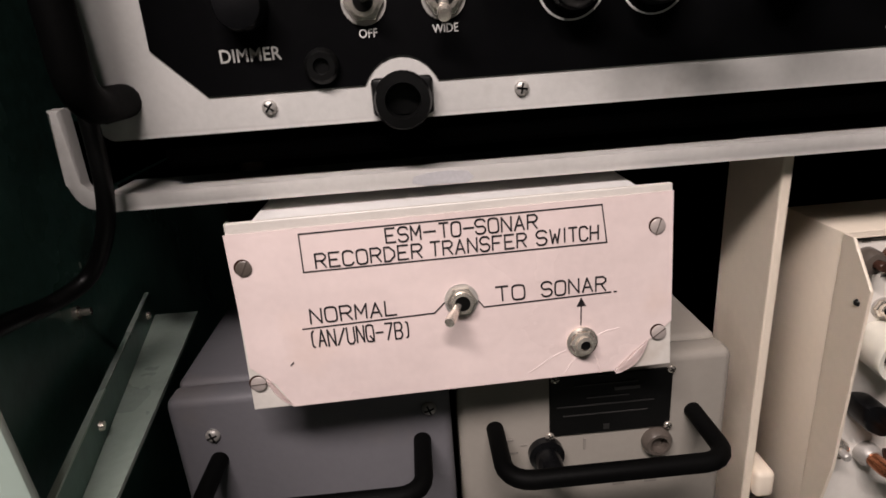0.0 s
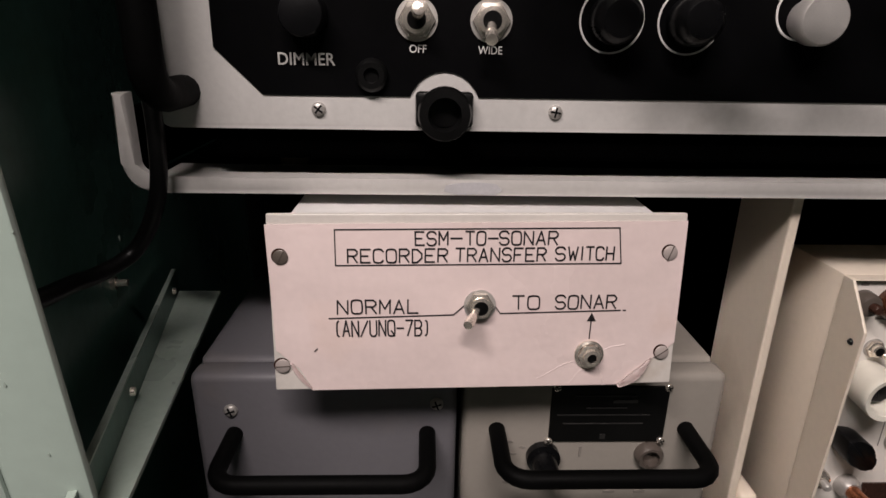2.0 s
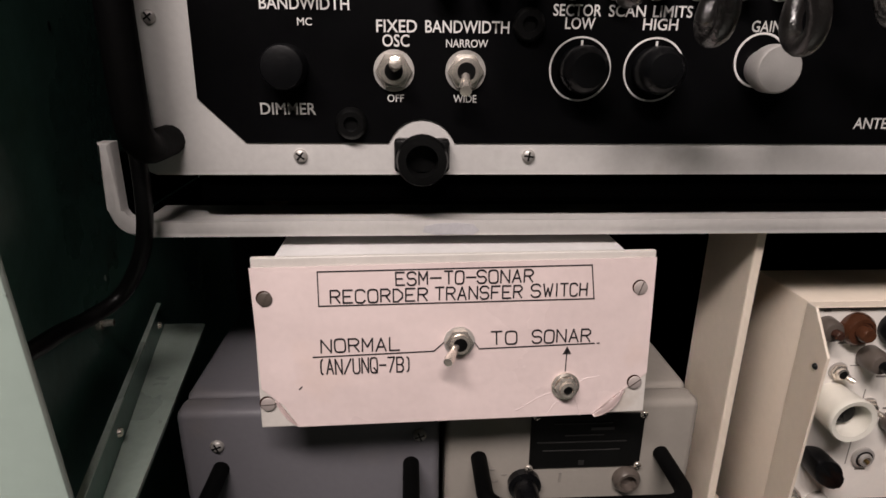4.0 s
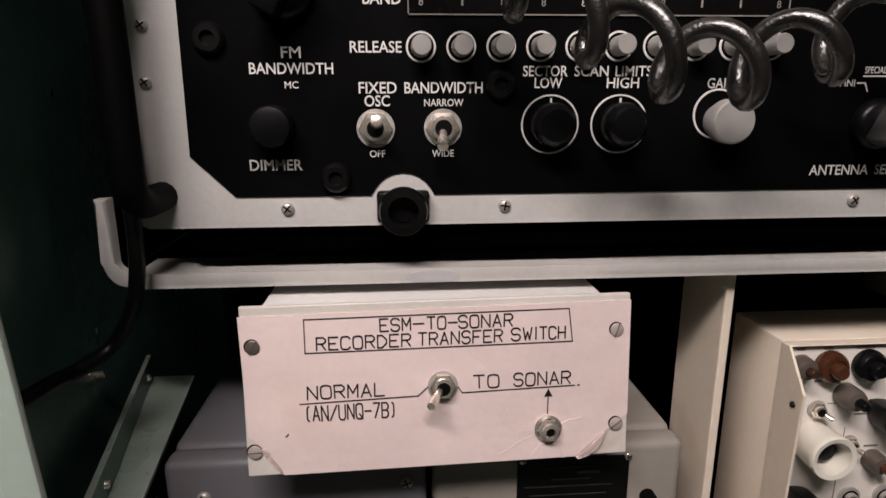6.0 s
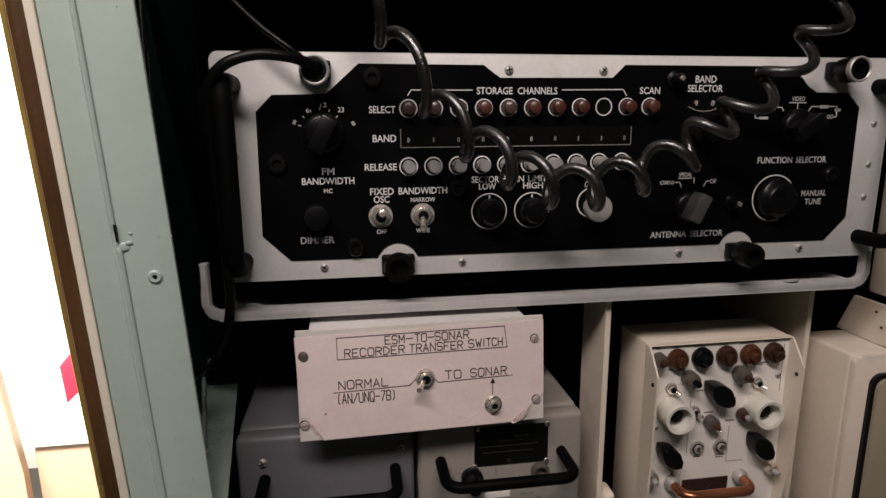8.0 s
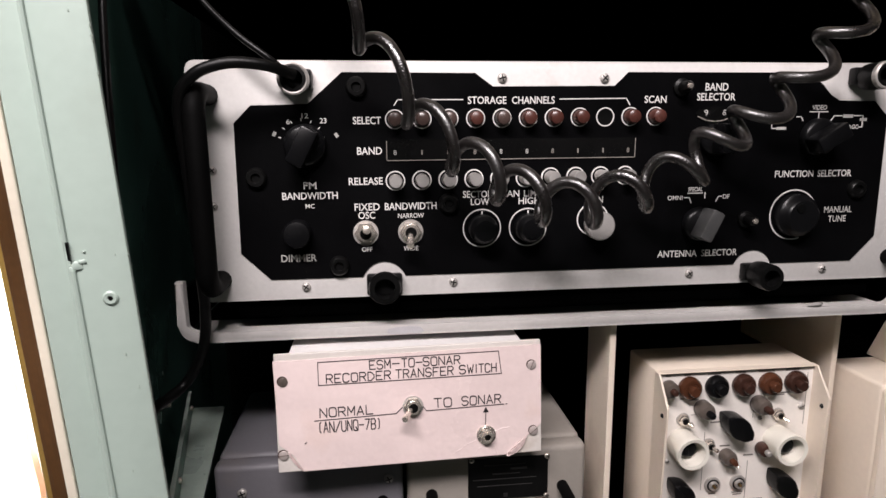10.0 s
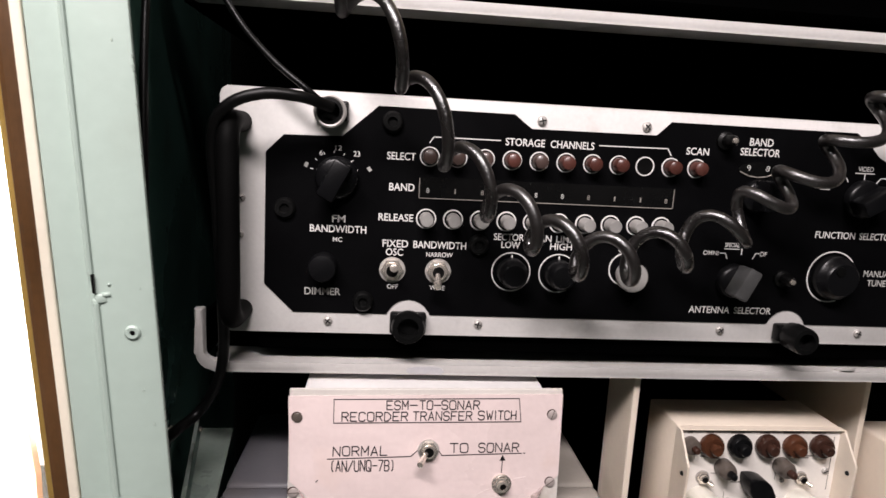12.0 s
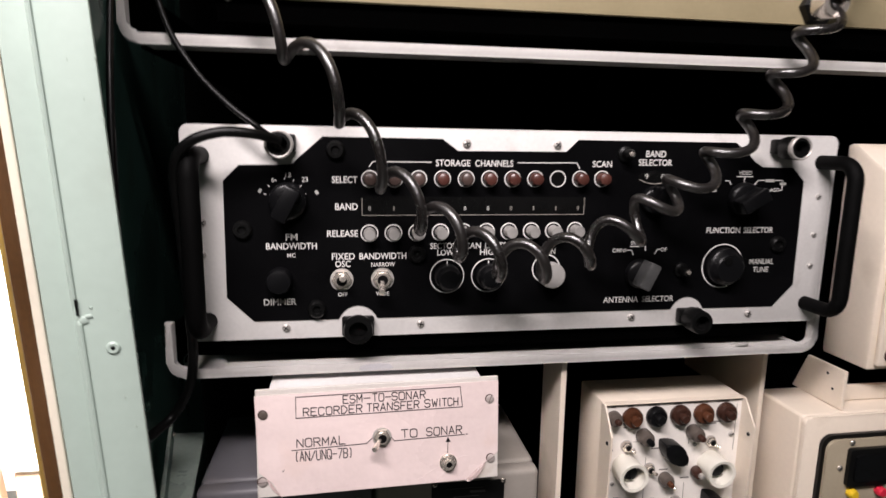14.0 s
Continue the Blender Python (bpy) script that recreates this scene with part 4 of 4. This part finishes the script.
part("bore", plated(lathe(jx, jz, [(0.0020, 0.0048), (0, 0.0047)], 18, YP)), BLACK_METAL, jk)
for x, z, mt, tn in ((-0.1935, 1.1508, TAUPE_KNOB, 60), (-0.0325, 1.1518, SCREW_PAINT, 70), (-0.1950, 1.1035, SCREW_PAINT, 2), (-0.0318, 1.1070, SCREW_PAINT, 35)):
    q = P(x, z)
    hl = part("screw_hole", plated(lathe(q[0], q[1], [(0.0033, 0), (0.0033, 0.0002), (0, 0.0002)], 22, YP)), BROWN_KNOB, plate)
    hd = part("screw", plated(lathe(q[0] + 0.0004, q[1] - 0.0004, [(0.0031, 0), (0.0031, 0.0005), (0.0026, 0.0008), (0, 0.0009)], 20, YP)), mt, plate, "painted-over slotted screw", True)
    line([(q[0] + 0.0004 - 0.0030 * math.cos(radians(tn)), q[1] - 0.0004 - 0.0030 * math.sin(radians(tn))), (q[0] + 0.0004 + 0.0030 * math.cos(radians(tn)), q[1] - 0.0004 + 0.0030 * math.sin(radians(tn)))], 0.0003, YP - 0.0008, TAUPE_KNOB, hd, "slot", M)

# ---- two grey plug-in cases below the switch box ----
def case(x0, x1, mat, label, name):
    c = thing(name, ((x0 + x1) / 2, 0.06, 0.93), label, "case", "grey plug-in cases")
    part("shell", box(x0, x1, 0.0185, 0.128, 0.93, 1.0832, 0.004, 3), mat, c, "", True)
    part("front_cover", box(x0, x1, 0.003, 0.018, 0.93, 1.0828, 0.004, 3), mat, c, "", True)
    return c


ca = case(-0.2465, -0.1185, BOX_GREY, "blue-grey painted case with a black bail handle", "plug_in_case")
cb = case(-0.1155, 0.0140, BEIGE_GREY, "warm grey painted case with a black nameplate and handle", "plug_in_case")
bail("handle", (-0.2275, 0.003, 1.0500), (-0.1330, 0.003, 1.0500), 0.036, 0.0041, 0.011, ca, GRIP, "black bail handle")
bail("handle", (-0.0985, 0.003, 1.0520), (-0.0035, 0.003, 1.0520), 0.036, 0.0041, 0.011, cb, GRIP, "black bail handle")
for x, z in ((-0.2280, 1.0635), (-0.1285, 1.0670)):
    screw(x, z, 0.0033, 0.003, ca, STEEL, "cross", 20)
npl = part("nameplate", box(-0.0725, -0.0145, 0.0018, 0.0032, 1.0450, 1.0770, 0.0005), BLACK_METAL, cb, "black data plate with unreadable print")
for x, z in ((-0.0725, 1.0455), (-0.0155, 1.0455), (-0.0155, 1.0765), (-0.0700, 1.0765)):
    screw(x, z, 0.0021, 0.0020, npl, CHROME, "cross", 30)
for x, z, w, h in ((-0.036, 1.0688, 0.012, 0.0018), (-0.046, 1.0610, 0.046, 0.0006), (-0.046, 1.0720, 0.030, 0.0006), (-0.045, 1.0650, 0.020, 0.0005), (-0.0455, 1.0483, 0.0028, 0.0028), (-0.046, 1.0560, 0.040, 0.0005)):
    part("print_bar", box(x - w / 2, x + w / 2, 0.0014, 0.0018, z - h / 2, z + h / 2), NAME_INK, npl)
k = part("gain_control", lathe(-0.0745, 1.0360, [(0.0085, 0), (0.0085, 0.004), (0.0062, 0.005), (0.0058, 0.016), (0.0046, 0.018), (0, 0.018)], 24, 0.003), BLACK_KNOB, cb, "black knob", True)
k = part("fuse_holder", lathe(-0.0205, 1.0370, [(0.0072, 0), (0.0072, 0.003), (0.0058, 0.005), (0.0044, 0.005), (0.0040, 0.0005), (0, 0.0005)], 24, 0.003), TAUPE_KNOB, cb, "tarnished brass ring", True)
part("tag", box(-0.0640, -0.0440, 0.0022, 0.0030, 1.0165, 1.0215, 0.0004), FACE_WHITE, cb, "small pale tag")
for x, z, w, h in ((-0.030, 1.0180, 0.011, 0.0016), (-0.038, 1.0130, 0.006, 0.0016), (-0.022, 1.0130, 0.006, 0.0016), (-0.0555, 1.0385, 0.0012, 0.0060), (-0.090, 1.0370, 0.004, 0.0007), (-0.085, 1.0410, 0.003, 0.0007), (-0.092, 1.0445, 0.004, 0.0007), (-0.090, 1.0195, 0.008, 0.0014)):
    part("print_bar", box(x - w / 2, x + w / 2, 0.0026, 0.0030, z - h / 2, z + h / 2), GREY_INK, cb)

# ---- dividers ----
for x, y, lab in ((0.0310, 0.010, "cream painted upright divider plate"), (0.2270, 0.036, "cream painted upright divider plate beside the instrument")):
    d = thing("divider_plate", (x + 0.002, 0.2, 0.9), lab, "divider", "divider plates")
    part("plate", box(x, x + 0.0046, y, y + (0.044 if x < 0.1 else 0.12), 0.92, 1.1715, 0.0008), BEIGE, d)
    if x < 0.1:
        part("lug", box(x + 0.0046, x + 0.0150, y - 0.004, y + 0.016, 0.9900, 1.0060, 0.003, 3), BEIGE, d, "rounded cream lug", True)

# ---- knobbed plug-in instrument ----
ins = thing("plug_in_instrument", (0.137, 0.1, 0.92), "cream cased plug-in instrument crowded with knobs", "instrument")
# case ends where its side falls into shade; the near-black block paints the rest
part("case", box(0.0715, 0.1975, 0.0206, 0.0660, 0.92, 1.1288, 0.0015, 2), BEIGE, ins, "", True)
part("chassis", box(0.0750, 0.1940, 0.0660, 0.34, 0.92, 1.1250), SHADE_BLACK, ins, "near-black block in place of the case's shaded rear")
part("hood", box(0.0726, 0.1964, 0.0140, 0.0205, 1.1278, 1.1286, 0.0003), BEIGE, ins)
for x in (0.0710, 0.1964):
    part("cheek", side_prism([(0.0205, 1.1286), (0.0140, 1.1286), (-0.0015, 1.1080), (0.0020, 1.0090), (0.0160, 0.9250), (0.0205, 0.9250)], x, x + 0.0016, 0.0005), BEIGE, ins)
fc = part("face_plate", box(0.0727, 0.1963, 0.0170, 0.0200, 0.93, 1.1264), FACE_WHITE, ins, "pale face plate with fine print")
part("face_gap", box(0.0727, 0.1963, 0.0160, 0.0169, 1.1264, 1.1274), BLACK_METAL, ins)
YI = 0.017


def knob(x, z, r, out, mat, name, label, cap=None):
    k = part(name, lathe(x, z, [(r * 0.9, 0), (r, 0.001), (r * 0.94, out * 0.75), (r * 0.8, out * 0.92), (r * 0.4, out), (0, out)], 24, YI), mat, ins, label, True)
    if cap:
        part("cap", lathe(x, z, [(r * 0.42, out * 0.9), (r * 0.42, out * 1.35), (r * 0.3, out * 1.45), (0, out * 1.47)], 18, YI), cap, k, "", True)
    return k


knob(0.0800, 1.1165, 0.0062, 0.009, TAUPE_KNOB, "small_knob", "grey-brown dual knob", BROWN_KNOB)
for x, mt, lab in ((0.0965, COPPER_KNOB, "reddish brown knob"), (0.1178, BLACK_KNOB, "black knob"), (0.1392, BROWN_KNOB, "dark brown knob"), (0.1604, COPPER_KNOB, "reddish brown knob"), (0.1815, BROWN_KNOB, "dark brown knob")):
    k = part("position_knob", lathe(x, 1.1155, [(0.0086, 0), (0.0089, 0.001), (0.0086, 0.004), (0.0072, 0.0062), (0.0055, 0.0066), (0.0050, 0.0060), (0.0046, 0.0062), (0, 0.0062)], 26, YI), mt, ins, lab, True)
    part("cap", lathe(x, 1.1155, [(0.0042, 0.006), (0.0042, 0.0100), (0.0034, 0.0112), (0.0012, 0.0114), (0, 0.0108)], 20, YI), mt, k, "", True)
knob(0.1075, 1.0990, 0.0066, 0.012, TAUPE_KNOB, "small_knob", "grey-brown dual knob", BLACK_KNOB)
knob(0.1525, 1.1000, 0.0066, 0.012, TAUPE_KNOB, "small_knob", "grey-brown dual knob", BROWN_KNOB)
knob(0.1590, 1.0625, 0.0056, 0.008, BROWN_KNOB, "small_knob", "dark brown knob", STEEL)
knob(0.1300, 1.0585, 0.0058, 0.010, TAUPE_KNOB, "small_knob", "grey-brown dual knob", COPPER_KNOB)


def beak(x, z, turn, size, mat=None):
    """A pointed selector knob."""
    s = size
    ts = [-1 + 2 * k / 10 for k in range(11)]
    pts = [(0.62 * s * (1 - t * t) + 0.05 * s, 1.12 * s * t) for t in ts] + [(-0.62 * s * (1 - t * t) - 0.05 * s, 1.12 * s * t) for t in ts[::-1]]
    bm = prism(pts, -0.014, -0.001, 0.0014)
    bmesh.ops.transform(bm, matrix=pose(x, YI, z, 0, turn, 0), verts=bm.verts)
    return part("selector_knob", bm, mat or BLACK_KNOB, ins, "black pointed selector knob", True)


beak(0.1325, 1.0855, -48, 0.0122)
beak(0.0925, 1.0340, -42, 0.0110)
beak(0.1745, 1.0350, -40, 0.0118, BLACK_METAL)
for x, z in ((0.0930, 1.0715), (0.1710, 1.0690)):
    w = part("dial_tube", lathe(x, z, [(0.0112, 0), (0.0112, 0.002), (0.0122, 0.016), (0.0126, 0.0185), (0.0120, 0.0195), (0.0094, 0.0190), (0.0084, 0.006), (0, 0.006)], 36, YI), WHITE_KNOB, ins, "ivory tubular dial", True)
    part("inner_knob", lathe(x, z, [(0.0066, 0.006), (0.0062, 0.0115), (0.0050, 0.0125), (0, 0.0125)], 24, YI), BLACK_KNOB, w, "", True)
for x, z, a, b in ((0.0935, 1.0900, 20, 35), (0.1700, 1.0895, 22, 35), (0.1155, 1.0680, 10, 20), (0.1345, 1.0555, 30, 20)):
    toggle(x, z, YI, 0.0046, 0.0095, a, b, ins)
for x, z in ((0.1210, 1.0340), (0.1420, 1.0340)):
    j = part("coax_jack", lathe(x, z, [(0.0064, 0), (0.0064, 0.0015), (0.0050, 0.002), (0.0040, 0.0012), (0.0036, 0.004), (0.0026, 0.0042), (0.0022, 0.001), (0, 0.001)], 24, YI), STEEL, ins, "nickel coaxial jack", True)
    part("bore", ring(x, z, 0.0038, 0.0049, YI - 0.0016, 0.0006), BLACK_METAL, j)
    part("pin", lathe(x, z, [(0.0011, 0.002), (0.0011, 0.005), (0, 0.0055)], 10, YI), BRASS, j)
for x, z in ((0.1890, 1.0950), (0.1560, 1.0870), (0.1000, 1.0860), (0.0800, 1.0870), (0.0800, 1.0690), (0.0830, 1.0560)):
    screw(x, z, 0.0026 if x > 0.17 else 0.0018, YI, ins, STEEL, "slot", 20)
for x, z in ((0.1890, 1.0110), (0.0795, 1.0135)):
    knob(x, z, 0.0056, 0.010, CHROME, "binding_post", "nickel binding post", STEEL)
hb = bail("handle", (0.1000, YI, 1.0045), (0.1625, YI, 1.0045), 0.022, 0.0040, 0.010, ins, COPPER, "copper coloured bail handle")
for x in (0.1000, 0.1625):
    part("handle_boss", lathe(x, 1.0045, [(0.0066, 0), (0.0066, 0.004), (0.0048, 0.007), (0, 0.007)], 20, YI), STEEL, hb, "", True)
part("brown_plate", box(0.1100, 0.1520, 0.0160, 0.0170, 0.9920, 1.0050), BROWN_KNOB, ins, "brown label plate")
for x, z, w in ((0.0800, 1.1250, 0.004), (0.0950, 1.1250, 0.005), (0.1160, 1.1250, 0.010), (0.1370, 1.1250, 0.008), (0.1580, 1.1250, 0.013), (0.1790, 1.1250, 0.011), (0.0960, 1.1065, 0.012), (0.1010, 1.1050, 0.008), (0.1720, 1.1070, 0.016), (0.1690, 1.1055, 0.010),
                (0.1215, 1.0260, 0.006), (0.1425, 1.0258, 0.009), (0.1425, 1.0240, 0.007), (0.1200, 1.0860, 0.008), (0.1490, 1.0570, 0.008), (0.1290, 1.0660, 0.008)):
    part("print_bar", box(x - w / 2, x + w / 2, YI - 0.0003, YI, z - 0.0005, z + 0.0005), GREY_INK, fc)
for pts in ([(0.1490, 1.0520), (0.1490, 1.0190), (0.1640, 1.0190)], [(0.1920, 1.1220), (0.1920, 1.0800)], [(0.1120, 1.0780), (0.1120, 1.0300)], [(0.1600, 1.0950), (0.1500, 1.0950), (0.1500, 1.0880)], [(0.1000, 1.0930), (0.1120, 1.0930)]):
    line(pts, 0.00035, YI, GREY_INK, fc, "printed_line")
for x in (0.0709, 0.1963):
    bm = lathe(0, 0, [(0.0018, 0), (0.0012, 0.0010), (0, 0.0012)], 10)
    bmesh.ops.transform(bm, matrix=pose(x, 0.0050, 1.1000, 0, 0, -90), verts=bm.verts)
    part("side_screw", bm, BLACK_METAL, ins, "", True)

# ---- neighbouring instrument and cabinets beyond the divider ----
n2 = thing("cased_instrument", (0.32, 0.1, 0.92), "cream cased instrument with a gasketed tan panel", "instrument")
part("case", box(0.2480, 0.4285, 0.0085, 0.0660, 0.92, 1.1120, 0.003, 3), BEIGE, n2, "", True)
# near-black block for the shaded depth of this case
part("chassis", box(0.2520, 0.4240, 0.0660, 0.34, 0.92, 1.1080), SHADE_BLACK, n2)
part("bezel", prism(rounded(0.2484, 0.4281, 0.9210, 1.1116, 0.006), 0.0040, 0.0084, 0.002), BEIGE, n2, "", True)
part("gasket", prism(rounded(0.2640, 0.4120, 0.9350, 1.0960, 0.010), 0.0005, 0.0039), BLACK_METAL, n2, "black rubber gasket")
pn = part("panel", prism(rounded(0.2675, 0.4085, 0.9380, 1.0922, 0.009), -0.0020, 0.0004, 0.0008), material("tan_instrument_face", (0.34, 0.29, 0.21), 0.45, 0.0, 0.1, 40, 0.08), n2, "tan panel", True)
for x, z in ((0.2900, 1.0900), (0.2810, 1.0670)):
    screw(x, z, 0.0028, -0.0020, pn, CHROME, "slot", 40)
cn = part("connector", prism(rounded(0.2870, 0.3280, 1.0500, 1.0850, 0.003), -0.0060, -0.0020, 0.001), BLACK_METAL, n2, "black square connector", True)
part("connector_core", prism(rounded(0.2920, 0.3230, 1.0550, 1.0800, 0.004), -0.0075, -0.0060), BLACK_KNOB, cn)
for x, mt, lab in ((0.2950, YELLOW, "yellow push button"), (0.3230, RED, "red push button"), (0.3510, RED, "red push button")):
    part("push_button", lathe(x, 1.0430, [(0.0045, 0), (0.0045, 0.004), (0.0036, 0.006), (0, 0.0065)], 20, -0.0020), mt, n2, lab, True)
blk = thing("side_bracket", (0.29, 0.06, 1.112), "cream painted side plate under the cabinet beside the receiver", "bracket")
# plate cut off about where its side goes into shade
part("plate", side_prism([(0.0120, 1.1125), (0.0120, 1.1480), (0.055, 1.1480), (0.070, 1.1125)], 0.2880, 0.2915, 0.0008), BEIGE, blk)
part("ledge", box(0.2916, 0.60, 0.0300, 0.0340, 1.1125, 1.1270, 0.001), BEIGE, blk)
for y, z in ((0.0300, 1.1400), (0.0230, 1.1280)):
    bm = lathe(0, 0, [(0.0013, 0), (0.0013, 0.0002), (0, 0.0002)], 10)
    bmesh.ops.transform(bm, matrix=pose(0.2880, y, z, 0, 0, -90), verts=bm.verts)
    part("hole", bm, BLACK_METAL, blk)
up2 = thing("cream_cabinet", (0.4, 0.2, 1.12), "cream painted cabinet beside the receiver", "cabinet")
part("body", side_prism([(0.010, 1.1490), (0.010, 1.3150), (0.050, 1.3420), (0.060, 1.3420), (0.060, 1.1490)], 0.3060, 0.6000, 0.003), BEIGE, up2, "", True)
# shaded rear of the cabinet, made as a near-black block behind a shallow body
part("chassis", box(0.3120, 0.5950, 0.0600, 0.42, 1.1520, 1.3380), SHADE_BLACK, up2)
part("door", box(0.3110, 0.5900, 0.0045, 0.0099, 1.1540, 1.3080, 0.002), BEIGE, up2, "", True)
for z in (1.1840, 1.1640):
    part("knob", lathe(0.3230, z, [(0.0070, 0), (0.0070, 0.006), (0.0055, 0.012), (0, 0.013)], 20, 0.0045), BROWN_KNOB, up2, "dark brown knob", True)

# ---- unit above the receiver ----
u2 = thing("upper_receiver", (0.1, 0.2, 1.418), "tan rack unit on the tray above", "receiver")
part("front_frame", prism(rounded(-0.2300, 0.5400, 1.4270, 1.5600, 0.005), 0.0, 0.005, 0.0012), TAN, u2, "tan painted front frame", True)
part("chassis", box(-0.215, 0.520, 0.005, 0.42, 1.412, 1.555), SHADE_BLACK, u2)
lt = part("panel_latch", lathe(0.2080, 1.4390, [(0.0135, 0), (0.0135, 0.006), (0.0115, 0.008)], 6, 0.0), BLACK_METAL, u2, "black hexagon panel latch with bright rim", True, 20)
part("socket", lathe(0.2080, 1.4390, [(0.0105, 0.006), (0.0110, 0.019), (0.0102, 0.021), (0.0066, 0.0212), (0.0060, 0.012), (0, 0.012)], 28, 0.0), CHROME, lt, "", True)

# ---- bright passage seen past the cabinet ----
sh = thing("beige_locker", (-0.9, 1.5, 0.0), "pale beige locker in the bright passage", "locker")
part("body", box(-1.035, -0.60, 1.20, 1.80, 0.0, 0.46, 0.01), PINK_WALL, sh)
part("top_trim", box(-1.040, -0.595, 1.19, 1.81, 0.46, 0.48, 0.004), WHITE_WALL, sh)
bd = thing("beige_board", (-1.15, 1.2, 0.0), "pale pinkish beige board standing by the locker", "board")
part("board", prism([(-1.60, 0.0), (-1.045, 0.0), (-1.045, 0.40), (-1.075, 0.74), (-1.60, 1.30)], 1.16, 1.185, 0.004), PINK_WALL, bd)
rb = thing("red_bag", (-1.19, 1.86, 0.25), "red plastic bag hanging on the white bulkhead", "bag")
part("bag", prism([(-1.225, 0.30), (-1.195, 0.02), (-1.12, 0.02), (-1.13, 0.47), (-1.195, 0.50), (-1.240, 0.45)], 1.80, 1.88, 0.015), RED, rb, "", True)
